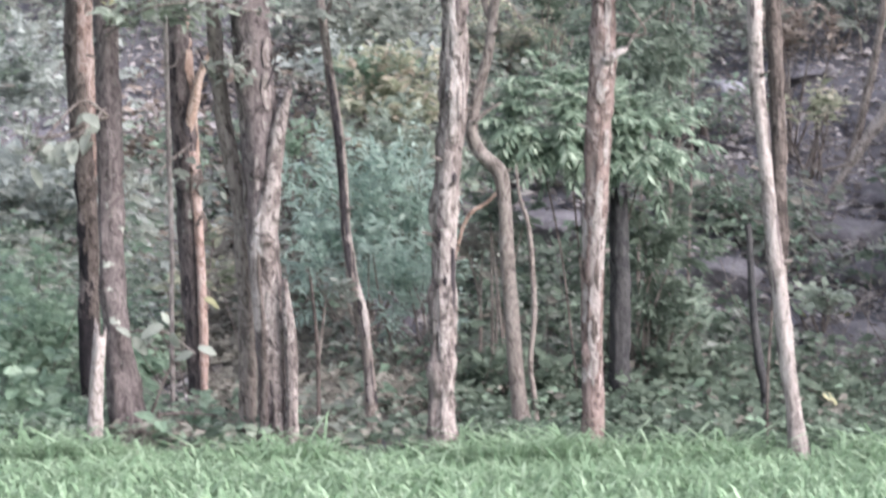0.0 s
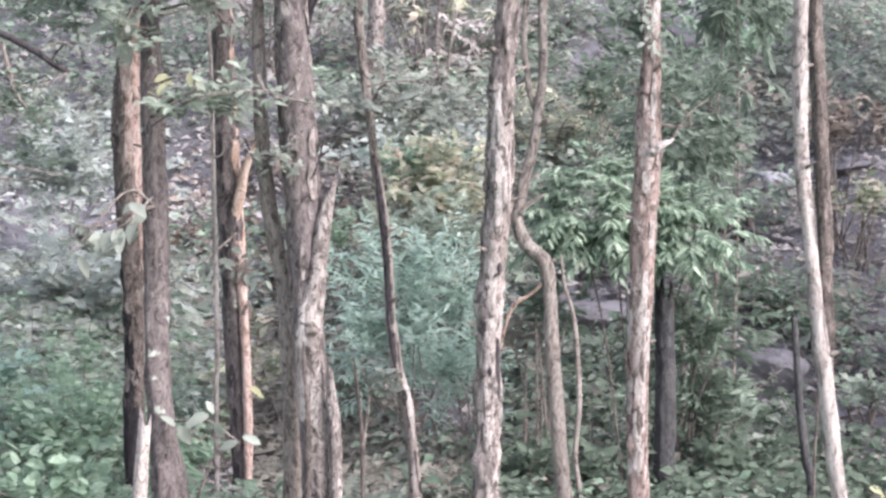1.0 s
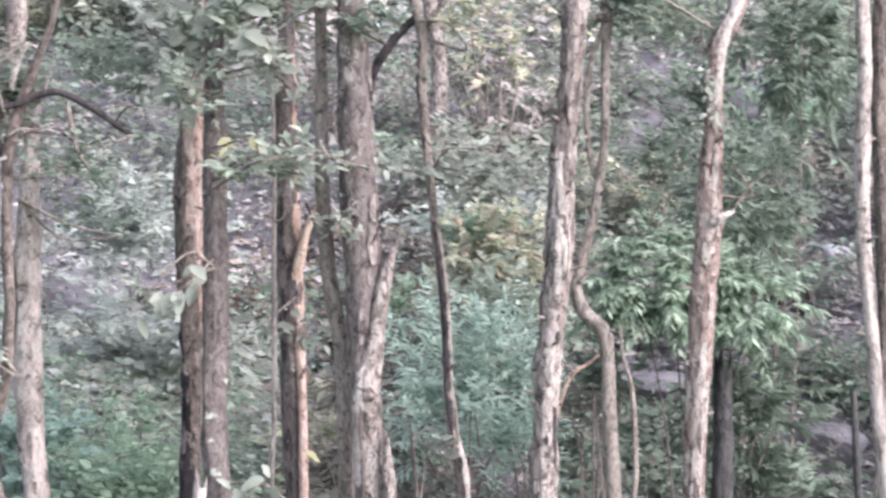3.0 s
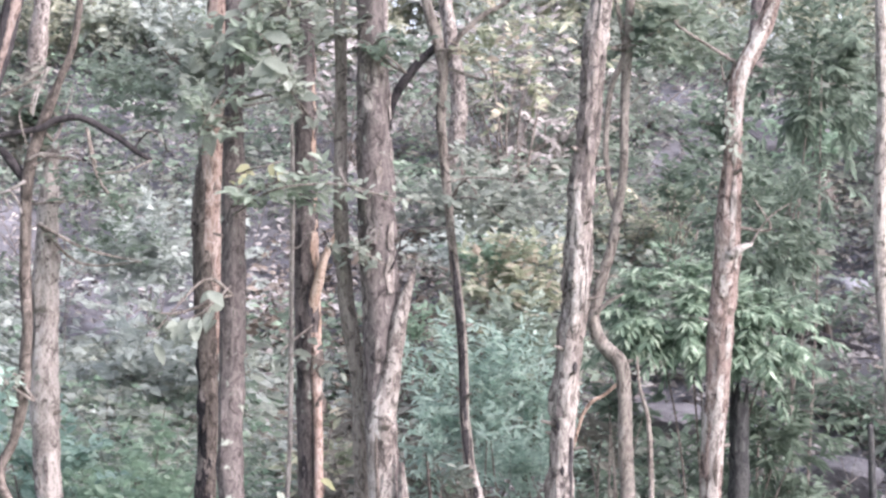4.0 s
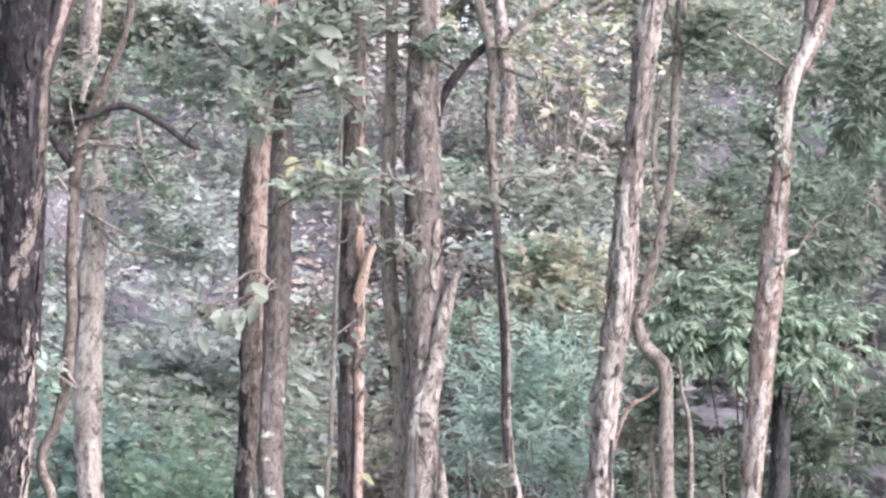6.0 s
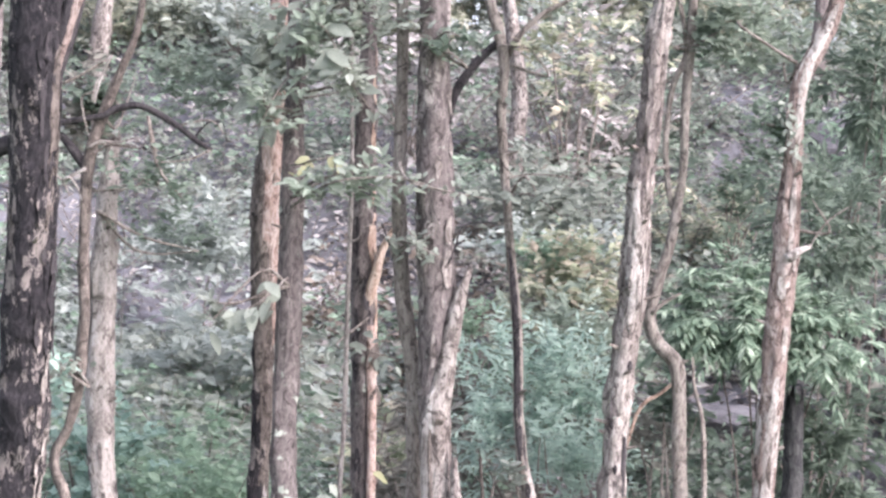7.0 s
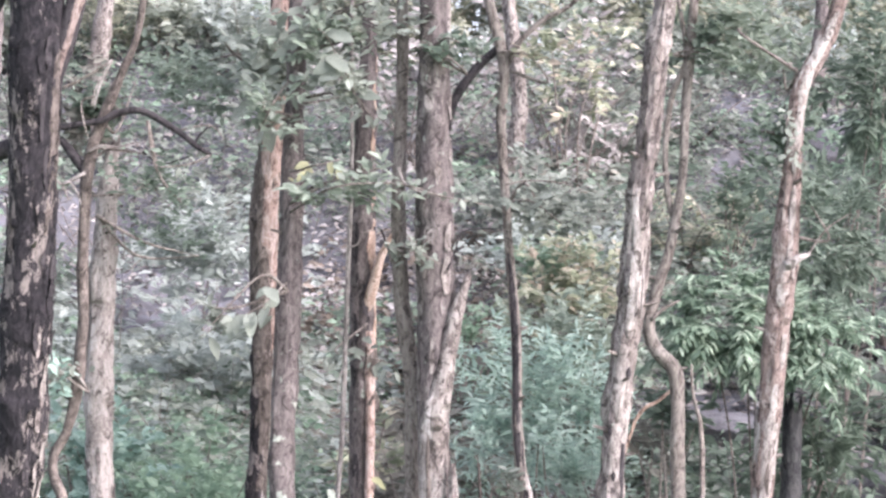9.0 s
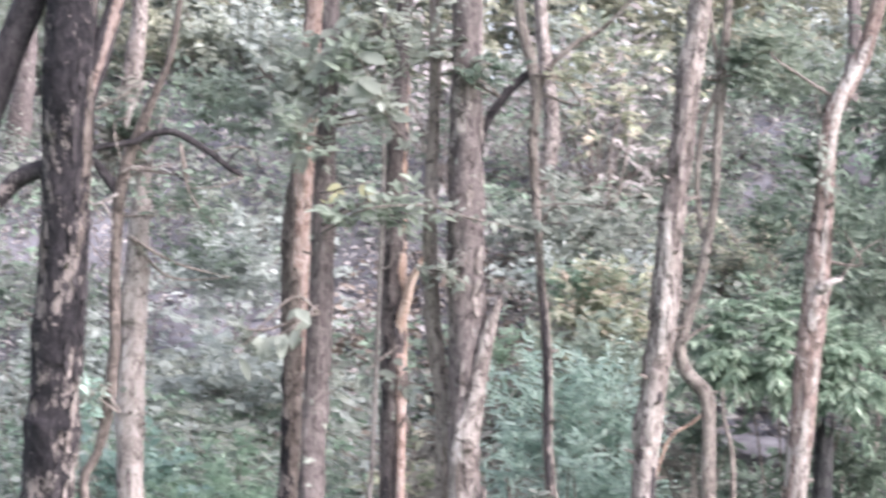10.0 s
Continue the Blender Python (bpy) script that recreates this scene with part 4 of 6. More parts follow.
# ---- shrubs ----
def foliage(c, r, count, seed, size, ratio, style, per):
    """Leafy twigs that fill an uneven crown: leaf vertices, triangles and twig tips."""
    g = np.random.default_rng(seed + 1)
    n = max(1, count // per)
    d = unit(g.normal(0, 1, (n, 3)))
    lump = 1 + 0.28 * np.sin(3.1 * d[:, 0] * 2 + seed) + 0.22 * np.sin(5 * d[:, 2] + 2 * d[:, 0] * 3 + seed * 2)
    tips = c + d * r * (g.random((n, 1)) ** 0.45) * lump[:, None]
    out = unit(tips - c + np.array([0, 0, 0.2]))
    up = np.array([0.0, -0.25, 1.0])
    if style == "droop":
        tw = unit(out * [1, 1, 0.2] + [0, -0.3, -0.55] + g.normal(0, 0.25, out.shape))
    elif style == "fan":
        tw = unit(out * [1, 1, 0.55] + [0, -0.35, -0.05] + g.normal(0, 0.3, out.shape))
    else:
        tw = unit(out * 0.8 + [0, -0.35, 0.25] + g.normal(0, 0.45, out.shape))
    k = np.arange(per)
    span = size * (per * (0.16 if style != "round" else 0.25))
    pos = (tips[:, None] + tw[:, None] * (k / per - 0.5)[None, :, None] * span).reshape(-1, 3)
    side = unit(np.cross(tw, up) + 1e-6)
    sgn = np.where(k % 2 == 0, 1, -1)
    if style == "fan":
        ax = (tw[:, None] * 0.9 + side[:, None] * sgn[None, :, None] * 0.55 + np.array([0, -0.1, -0.32])).reshape(-1, 3)
        ax += g.normal(0, 0.2, ax.shape)
        upv = np.array([0, -0.6, 1.0]) + g.normal(0, 0.3, ax.shape)
    elif style == "droop":
        ax = (tw[:, None] * 0.5 + side[:, None] * sgn[None, :, None] * 0.35 + np.array([0, -0.15, -0.75])).reshape(-1, 3)
        ax += g.normal(0, 0.22, ax.shape)
        upv = np.array([0, -1.0, 0.5]) + g.normal(0, 0.35, ax.shape)
    else:
        ax = (tw[:, None] * 0.6 + side[:, None] * sgn[None, :, None] * 0.9).reshape(-1, 3) + g.normal(0, 0.3, (n * per, 3)) + [0, 0, -0.12]
        upv = np.array([0, -0.75, 1.0]) + g.normal(0, 0.4, ax.shape)
    L = size * g.uniform(0.6, 1.3, len(pos))
    v, t = leaves(pos, ax, upv, L, L * ratio * g.uniform(0.8, 1.2, len(pos)), broad=ratio > 0.3 and size > 0.06 and c[1] < 18)
    return v, t, tips


def clump(label, start, centre, radii, material, count, seed, size=0.07, ratio=0.45, style="round", per=7, twigs=2):
    """A leafy branch of one of the trees: twigs from its trunk and the leaves round them."""
    ob = tree_named(label)
    g = np.random.default_rng(seed)
    c, r, o = np.array(centre), np.array(radii), np.array(ob.location)
    v, t, tips = foliage(c, r, count, seed, size, ratio, style, per)
    part("foliage", fast_mesh("foliage", v - o, t, material), ob, kind="stuff")
    for i in range(twigs):
        tip = tips[(i * 37) % len(tips)]
        m = (np.array(start) * (0.6 - 0.15 * i) + tip * (0.4 + 0.15 * i)) + g.normal(0, 0.08, 3)
        limb("twig", ob, ob.location, [(*start, 0.012), (*m, 0.009), (*tip, 0.004)], BARK_TWIG, sides=6, step=0.06, seed=seed + i)


def shrub(name, label, centre, radii, material, count, seed, size=0.07, ratio=0.45, style="round", per=9, stems=7, category="shrub", group="undergrowth shrubs"):
    """A bush: stems from the ground and leafy twigs that fill an uneven crown."""
    g = np.random.default_rng(seed)
    c, r = np.array(centre), np.array(radii)
    base = np.array([c[0], c[1] + 0.1, float(ground_z(c[0], c[1] + 0.1)) - 0.04])
    ob = thing(name, base, label, category, group)
    v, t, tips = foliage(c, r, count, seed, size, ratio, style, per)
    n = len(tips)
    part("foliage", fast_mesh("foliage", v - base, t, material), ob, kind="stuff")
    for i in range(stems):
        tip = tips[(i * 37) % n]
        b = base + np.array([g.normal(0, 0.07), g.normal(0, 0.05), 0])
        m = (b + tip) / 2 + np.array([g.normal(0, 0.05), 0, 0.1])
        limb("stem", ob, base, [(*b, 0.013), (*m, 0.009), (*tip, 0.004)], BARK_TWIG, sides=6, step=0.12, seed=seed + i)
    return ob


shrub("yellowing_shrub", "tall shrub with sparse olive leaves", (-0.6, 27.0, 5.1), (1.0, 0.7, 0.9), LEAF_OLIVE, 380, 103, 0.14)
shrub("dry_shrub", "tall shrub with dry beige leaves", (-0.7, 27.8, 4.9), (1.2, 0.6, 1.2), LEAF_DRY, 700, 133, 0.15, stems=10)
shrub("grey_shrub", "tall grey-green shrub high on the bank", (-0.3, 28.4, 4.9), (1.3, 0.6, 1.1), LEAF_GREY, 900, 135, 0.14, stems=10)
shrub("dry_shrub", "tall shrub with withered grey leaves", (-2.4, 27.4, 4.9), (1.0, 0.6, 0.9), LEAF_DRY, 600, 134, 0.15, stems=9)
PINK_TREE = "slim tree with pinkish peeling bark and a dark foot"
BROWN_TREE, FORKED, CROOKED = "slim brown tree with fissured bark and flared root", "stout forked tree with brown bark, pale below", "thin crooked sapling with grey bark"
KINKED, TWISTED, LIMBED = "tall tree with pinkish patchy bark and kinked top", "thin twisting tree with smooth tan bark", "thin twisting brown tree with a drooping limb"
for label, start, c, r, mat, n, s in [
    (PINK_TREE, (-2.41, 16.6, 3.9), (-2.86, 16.7, 3.5), (0.72, 0.25, 0.34), LEAF_MILD, 860, 0.078),
    (PINK_TREE, (-2.39, 16.5, 3.5), (-2.37, 16.3, 3.62), (0.34, 0.12, 0.36), LEAF_LIGHT, 460, 0.105), (BROWN_TREE, (-2.13, 15.6, 3.7), (-1.62, 15.4, 3.86), (0.36, 0.2, 0.2), LEAF_LIGHT, 230, 0.085),
    (KINKED, (0.99, 15.3, 3.6), (0.70, 15.5, 3.85), (0.36, 0.3, 0.36), LEAF_MILD, 650, 0.08), (KINKED, (0.98, 15.3, 3.2), (0.90, 15.4, 3.17), (0.28, 0.2, 0.24), LEAF_GREEN, 300, 0.085),
    (KINKED, (0.97, 15.3, 2.6), (1.12, 15.4, 2.86), (0.16, 0.15, 0.12), LEAF_GREEN, 90, 0.09), (TWISTED, (0.33, 15.6, 3.7), (0.45, 15.7, 3.85), (0.25, 0.2, 0.25), LEAF_GREEN, 260, 0.08),
    (BROWN_TREE, (-2.13, 15.6, 3.6), (-1.93, 15.4, 3.68), (0.34, 0.2, 0.24), LEAF_MILD, 210, 0.088), (BROWN_TREE, (-2.12, 15.6, 3.3), (-1.82, 15.4, 3.38), (0.24, 0.2, 0.18), LEAF_LIGHT, 140, 0.085),
    (BROWN_TREE, (-2.12, 15.6, 3.2), (-2.25, 15.4, 3.2), (0.2, 0.15, 0.18), LEAF_MILD, 130, 0.085), (BROWN_TREE, (-2.10, 15.6, 2.65), (-1.68, 15.3, 2.74), (0.42, 0.15, 0.10), LEAF_MILD, 170, 0.095),
    (BROWN_TREE, (-2.08, 15.6, 2.1), (-2.36, 15.35, 1.9), (0.16, 0.1, 0.12), LEAF_GREY, 40, 0.13), (CROOKED, (-0.75, 15.9, 2.75), (-0.55, 15.6, 2.66), (0.26, 0.15, 0.13), LEAF_GREY, 110, 0.095),
    (FORKED, (-1.24, 15.35, 3.6), (-1.14, 15.25, 3.64), (0.24, 0.12, 0.09), LEAF_GREEN, 90, 0.09), (FORKED, (-1.42, 15.5, 2.4), (-1.25, 15.25, 2.38), (0.17, 0.1, 0.07), LEAF_GREY, 55, 0.08),
    (LIMBED, (-3.0, 15.4, 3.1), (-2.92, 15.5, 2.75), (0.34, 0.2, 0.18), LEAF_GREEN, 260, 0.065), (LIMBED, (-3.3, 15.5, 2.5), (-2.85, 15.7, 2.45), (0.4, 0.2, 0.2), LEAF_GREEN, 260, 0.06),
    (LIMBED, (-3.3, 15.5, 3.1), (-3.38, 15.8, 3.2), (0.2, 0.12, 0.28), LEAF_GREEN, 330, 0.085), (LIMBED, (-3.36, 15.5, 3.0), (-3.52, 15.9, 3.18), (0.24, 0.2, 0.3), LEAF_BROWN, 460, 0.085), (LIMBED, (-3.35, 15.45, 1.5), (-3.48, 15.3, 1.52), (0.14, 0.1, 0.18), LEAF_BLUE, 70, 0.08), (CROOKED, (-0.82, 15.9, 3.6), (-0.62, 15.8, 3.75), (0.22, 0.15, 0.16), LEAF_OLIVE, 90, 0.09),
    (CROOKED, (-0.5, 15.9, 0.9), (-0.62, 15.8, 1.0), (0.12, 0.1, 0.1), LEAF_GREY, 30, 0.08)]:
    clump(label, start, c, r, mat, n, int(500 + 100 * s + n), s, 0.42)

# bare twigs
SNAG, LIANA = "stout pale trunk broken off at the top", "thin pale grey liana hanging among the trees"
for i, (label, bark_, path) in enumerate([
    (LIMBED, BARK_UMBER, [(-3.324, 15.35, 2.839, 0.0110), (-3.273, 15.38, 2.877, 0.0088), (-3.214, 15.35, 2.905, 0.0066), (-3.094, 15.38, 2.904, 0.0044)]),
    (LIMBED, BARK_TWIG, [(-3.332, 15.35, 3.227, 0.0080), (-3.415, 15.38, 3.198, 0.0064), (-3.393, 15.35, 3.083, 0.0048), (-3.360, 15.38, 2.961, 0.0032)]),
    (LIMBED, WOOD_BARE, [(-3.360, 15.35, 2.749, 0.0110), (-3.504, 15.38, 2.668, 0.0093), (-3.456, 15.35, 2.691, 0.0077), (-3.405, 15.38, 2.624, 0.0060), (-3.372, 15.35, 2.555, 0.0044)]),
    (LIMBED, WOOD_BARE, [(-3.258, 15.45, 3.474, 0.0110), (-3.315, 15.48, 3.364, 0.0088), (-3.337, 15.45, 3.256, 0.0066), (-3.356, 15.48, 3.166, 0.0044)]),
    (LIMBED, BARK_DARK, [(-2.710, 15.45, 2.962, 0.0080), (-2.679, 15.48, 3.035, 0.0068), (-2.612, 15.45, 3.088, 0.0056), (-2.540, 15.48, 3.084, 0.0044), (-2.505, 15.45, 2.980, 0.0032)]),
    (LIMBED, BARK_DARK, [(-3.028, 15.45, 2.910, 0.0070), (-2.916, 15.48, 2.842, 0.0056), (-2.811, 15.45, 2.865, 0.0042), (-2.742, 15.48, 2.897, 0.0028)]),
    (LIMBED, BARK_TWIG, [(-3.552, 15.4, 3.276, 0.012), (-3.445, 15.4, 3.332, 0.010), (-3.345, 15.38, 3.394, 0.009), (-3.273, 15.4, 3.440, 0.005)]),
    (LIMBED, BARK_SILVER, [(-3.360, 15.42, 3.175, 0.010), (-3.344, 15.4, 3.259, 0.008), (-3.318, 15.42, 3.365, 0.006)]),
    (LIMBED, BARK_SILVER, [(-3.611, 15.42, 2.648, 0.008), (-3.582, 15.42, 2.685, 0.008), (-3.547, 15.4, 2.698, 0.008), (-3.503, 15.42, 2.656, 0.007), (-3.465, 15.42, 2.578, 0.005)]),
    (LIMBED, BARK_SILVER, [(-3.376, 15.44, 2.884, 0.008), (-3.287, 15.42, 2.931, 0.007), (-3.175, 15.44, 2.930, 0.006), (-3.077, 15.44, 2.964, 0.004)]),
    (SNAG, BARK_SILVER, [(-3.336, 15.9, 2.642, 0.008), (-3.245, 15.9, 2.680, 0.007), (-3.153, 15.88, 2.735, 0.0065), (-3.062, 15.9, 2.740, 0.005), (-2.992, 15.9, 2.716, 0.004)]),
    (SNAG, BARK_PALE, [(-3.276, 15.85, 2.634, 0.0100), (-3.227, 15.88, 2.662, 0.0085), (-3.144, 15.85, 2.684, 0.0070), (-3.074, 15.88, 2.724, 0.0055), (-2.957, 15.85, 2.734, 0.0040)]),
    (SNAG, WOOD_BARE, [(-3.068, 15.85, 2.645, 0.0080), (-3.065, 15.88, 2.707, 0.0056), (-3.070, 15.85, 2.779, 0.0032)]),
    (SNAG, BARK_TWIG, [(-3.276, 15.85, 2.470, 0.0080), (-3.219, 15.88, 2.437, 0.0064), (-3.184, 15.85, 2.348, 0.0048), (-3.185, 15.88, 2.258, 0.0032)]),
    (FORKED, BARK_TWIG, [(-1.399, 15.40, 2.410, 0.0130), (-1.311, 15.43, 2.401, 0.0104), (-1.239, 15.40, 2.377, 0.0078), (-1.149, 15.43, 2.333, 0.0052)]),
    (FORKED, BARK_SILVER, [(-1.399, 15.20, 2.875, 0.0090), (-1.362, 15.23, 2.791, 0.0079), (-1.280, 15.20, 2.743, 0.0068), (-1.158, 15.23, 2.722, 0.0058), (-1.036, 15.20, 2.701, 0.0047), (-0.873, 15.23, 2.686, 0.0036)]),
    (FORKED, BARK_DARK, [(-1.069, 15.30, 2.277, 0.0070), (-1.031, 15.33, 2.383, 0.0059), (-0.996, 15.30, 2.506, 0.0049), (-0.860, 15.33, 2.541, 0.0039), (-0.714, 15.30, 2.532, 0.0028)]),
    (FORKED, BARK_DARK, [(-1.518, 15.60, 2.514, 0.0080), (-1.476, 15.63, 2.410, 0.0056), (-1.404, 15.60, 2.202, 0.0032)]),
    (CROOKED, BARK_TWIG, [(-0.763, 15.70, 2.846, 0.0080), (-0.634, 15.73, 2.882, 0.0064), (-0.439, 15.70, 2.881, 0.0048), (-0.349, 15.73, 2.861, 0.0032)]),
    (LIANA, BARK_SILVER, [(-1.737, 15.85, 2.410, 0.0080), (-1.692, 15.88, 2.431, 0.0064), (-1.653, 15.85, 2.505, 0.0048), (-1.589, 15.88, 2.526, 0.0032)]),
    (LIANA, BARK_SILVER, [(-1.710, 15.85, 1.658, 0.0070), (-1.749, 15.88, 1.602, 0.0049), (-1.756, 15.85, 1.476, 0.0028)]),
]):
    ob = tree_named(label)
    limb("bare_twig", ob, ob.location, path, bark_, sides=7, step=0.03, seed=60 + i, rough=0.18)

shrub("drooping_shrub", "tall shrub with hanging green leaves", (1.75, 18.6, 3.95), (0.66, 0.45, 0.8), LEAF_GREEN, 1900, 106, 0.135, 0.3, "fan", stems=2)
shrub("drooping_shrub", "dark shrub with hanging green leaves", (1.40, 17.9, 2.8), (0.52, 0.4, 0.6), LEAF_GREEN, 1300, 131, 0.125, 0.3, "fan", stems=2)
shrub("grey_shrub", "grey-green shrub high on the bank", (0.80, 29.5, 4.90), (0.7, 0.4, 0.5), LEAF_GREY, 380, 136, 0.12)
shrub("green_shrub", "green shrub on the bank", (1.85, 22.6, 2.62), (0.42, 0.4, 0.5), LEAF_GREEN, 560, 137, 0.10)
# a shaded hollow on the bank, given by the dark leaf colour
shrub("shaded_shrub", "dark green shaded shrub on the bank", (1.04, 24.2, 3.51), (0.32, 0.3, 0.4), LEAF_SHADE, 420, 141, 0.10)
shrub("green_shrub", "green shrub on the bank", (2.08, 24.8, 3.53), (0.55, 0.4, 0.55), LEAF_GREEN, 600, 138, 0.11)
shrub("green_shrub", "green shrub on the bank", (2.33, 20.8, 1.48), (0.55, 0.4, 0.3), LEAF_GREEN, 480, 139, 0.09)
shrub("green_shrub", "grey-green shrub above the bank's rocks", (4.08, 25.5, 3.77), (0.7, 0.4, 0.5), LEAF_GREY, 600, 140, 0.12)
shrub("bright_shrub", "light green shrub on the bank", (2.59, 27.0, 4.38), (0.5, 0.4, 0.35), LEAF_FRESH, 700, 107, 0.13)


def bamboo(label, at, lobes, material, seed, size):
    """Canes that arch out of one root; each spray of leaves droops from a dome of twigs."""
    g = np.random.default_rng(seed)
    base = np.array([at[0], at[1], float(ground_z(*at)) - 0.04])
    ob = thing("bamboo_clump", base, label, "bamboo", "undergrowth shrubs")
    down, made = np.array([0, 0, -1.0]), []
    for c, r, n in lobes:
        c, r = np.array(c), np.array(r)
        for i in range(n):
            d = unit(g.normal(0, 1, 3) + [0, -0.7, 0.25])
            d[2] = max(d[2], -0.45)
            root = c + d * r * g.uniform(0.35, 0.82)
            head = unit(d * [1, 0.8, 0.6] + [0, -0.2, 0.22] + g.normal(0, 0.22, 3))
            run = g.uniform(0.18, 0.36)
            f = np.linspace(0.1, 1, 9)[:, None]
            rib = root + head * run * f + down * run * 0.36 * f ** 2
            tan = unit(np.gradient(rib, axis=0))
            side = unit(np.cross(tan, [0, 0, 1.0]) + 1e-6)
            for sgn in (1, -1):
                ax = side * sgn * 0.8 + tan * 0.85 + down * 0.2 + g.normal(0, 0.2, rib.shape)
                L = size * (1.1 - 0.45 * f[:, 0]) * g.uniform(0.75, 1.15, 9)
                made.append(leaves(rib, ax, np.array([0, -0.45, 1.0]) + g.normal(0, 0.22, rib.shape), L, L * 0.23, droop=0.26))
            if i % 40 == 0:
                m = (base + root) / 2 + np.array([0, 0, 0.25])
                cane = [(*(base + g.normal(0, 0.05, 3) * [1, 1, 0]), 0.008), (*m, 0.007), (*root, 0.005), (*rib[-1], 0.003)]
                limb("cane", ob, base, cane, BARK_UMBER, sides=7, step=0.1, seed=seed + i)
    v, t = merge(made)
    part("foliage", fast_mesh("foliage", v - base, t, material), ob, kind="stuff")


def fern(label, at, fronds, height, reach, material, seed):
    """Arching fronds from one root, each a bare rib with pairs of leaflets."""
    g = np.random.default_rng(seed)
    ob = thing("withered_fern", at, label, "fern", "undergrowth shrubs")
    for i in range(fronds):
        turn = 2 * math.pi * (i + g.uniform(-0.3, 0.3)) / fronds
        h, r = height * g.uniform(0.65, 1.1), reach * g.uniform(0.6, 1.2)
        f = np.linspace(0, 1, 15)
        rib = np.stack([r * f ** 1.3 * math.cos(turn), r * f ** 1.3 * math.sin(turn) * 0.8, h * (1.75 * f - 1.15 * f ** 2.4)], 1)
        frond = limb("frond", ob, at, [(at[0] + p[0], at[1] + p[1], at[2] + p[2], 0.007 - 0.004 * k / 15) for k, p in enumerate(rib)], BARK_TWIG, sides=6, step=0.08, seed=seed + i)
        d = unit(np.gradient(rib, axis=0))[3:]
        side = unit(np.cross(d, [0, 0, 1.0]))
        pos, ax, size = [], [], []
        for sgn in (1, -1):
            for sub in (0.0, 0.5):
                q = rib[3:] + d * sub * height / 14
                pos.append(q)
                ax.append(side * sgn + d * 0.5 + np.array([0, 0, -0.35]) + g.normal(0, 0.15, q.shape))
                size.append(np.linspace(0.19, 0.07, len(q)) * g.uniform(0.7, 1.2, len(q)))
        pos, ax, size = np.concatenate(pos), np.concatenate(ax), np.concatenate(size)
        v, t = leaves(pos, ax, np.array([0, -0.5, 1.0]) + g.normal(0, 0.3, pos.shape), size, size * 0.3, broad=False)
        part("foliage", fast_mesh("foliage", v, t, material), ob, kind="stuff")


for x, y, n, h, r, k in [(0.60, 24.5, 10, 1.1, 0.8, 1), (0.95, 25.2, 8, 1.1, 0.8, 2), (0.30, 25.4, 7, 0.9, 0.6, 3)]:
    fern("withered olive fern with arching fronds", (x, y, float(ground_z(x, y)) - 0.03), n, h, r, LEAF_OLIVE if k < 3 else LEAF_GREY, 800 + k)
shrub("grey_shrub", "grey-green shrub on the bank", (-0.86, 24.5, 3.29), (0.8, 0.5, 0.45), LEAF_GREY, 1300, 109, 0.13)
shrub("grey_shrub", "bluish grey-green shrub on the bank", (-0.70, 23.2, 2.83), (0.85, 0.4, 0.26), LEAF_FROST, 800, 110, 0.12)
shrub("yellowing_shrub", "shrub with yellow-green and rusty leaves", (-0.47, 21.5, 2.46), (0.58, 0.4, 0.46), LEAF_OLIVE, 1150, 111, 0.11)
shrub("feathery_shrub", "large blue-green shrub with fine feathery leaves", (-0.50, 18.3, 1.36), (0.78, 0.3, 0.72), LEAF_MINT, 3300, 112, 0.105, 0.26)
bamboo("bamboo clump with arching sprays of long green leaves", (0.98, 17.0), [((0.76, 16.85, 2.06), (0.52, 0.4, 0.46), 125), ((1.28, 16.85, 1.92), (0.46, 0.35, 0.42), 78)], LEAF_BAMBOO, 113, 0.14)
# the shade below the bamboo dome is put into these leaves' colour
shrub("bamboo_clump", "shaded bamboo clump with hanging leaves", (1.42, 17.2, 1.30), (0.40, 0.3, 0.5), LEAF_SHADE, 1000, 114, 0.14, 0.2, "fan", per=7, category="bamboo")
shrub("shaded_shrub", "shaded shrub with dull green leaves", (0.42, 17.1, 1.50), (0.24, 0.2, 0.2), LEAF_GREEN, 180, 143, 0.12, 0.4, "fan", stems=3)
shrub("shaded_shrub", "shaded shrub with withered leaves", (0.30, 17.3, 1.30), (0.22, 0.2, 0.22), LEAF_BROWN, 90, 144, 0.11, stems=3)
shrub("grey_shrub", "frosty grey-green shrub on the bank", (-3.55, 21.2, 1.52), (0.85, 0.3, 0.4), LEAF_FROST, 1200, 147, 0.13, 0.42, "fan", stems=4)
shrub("green_shrub", "fresh green shrub on the bank", (-0.62, 21.8, 2.72), (0.36, 0.3, 0.2), LEAF_FRESH, 380, 145, 0.10)
shrub("green_shrub", "yellowish green shrub on the bank", (-0.40, 20.2, 1.92), (0.62, 0.3, 0.36), LEAF_MILD, 900, 146, 0.115)
shrub("feathery_shrub", "low blue-green shrub with fine feathery leaves", (-0.28, 17.8, 1.02), (0.42, 0.2, 0.34), LEAF_MINT, 800, 148, 0.10, 0.26, stems=5)
shrub("yellowing_shrub", "low shrub with yellow-green leaves", (-1.84, 18.5, 0.95), (0.25, 0.2, 0.35), LEAF_OLIVE, 150, 142, 0.11)
shrub("mossy_shrub", "small dark green shrub", (-1.24, 20.8, 2.06), (0.2, 0.2, 0.28), LEAF_FRESH, 380, 115, 0.06)
shrub("yellowing_shrub", "shrub with yellowish leaves on the bank", (3.34, 22.6, 2.44), (0.32, 0.3, 0.17), LEAF_OLIVE, 190, 127, 0.11)
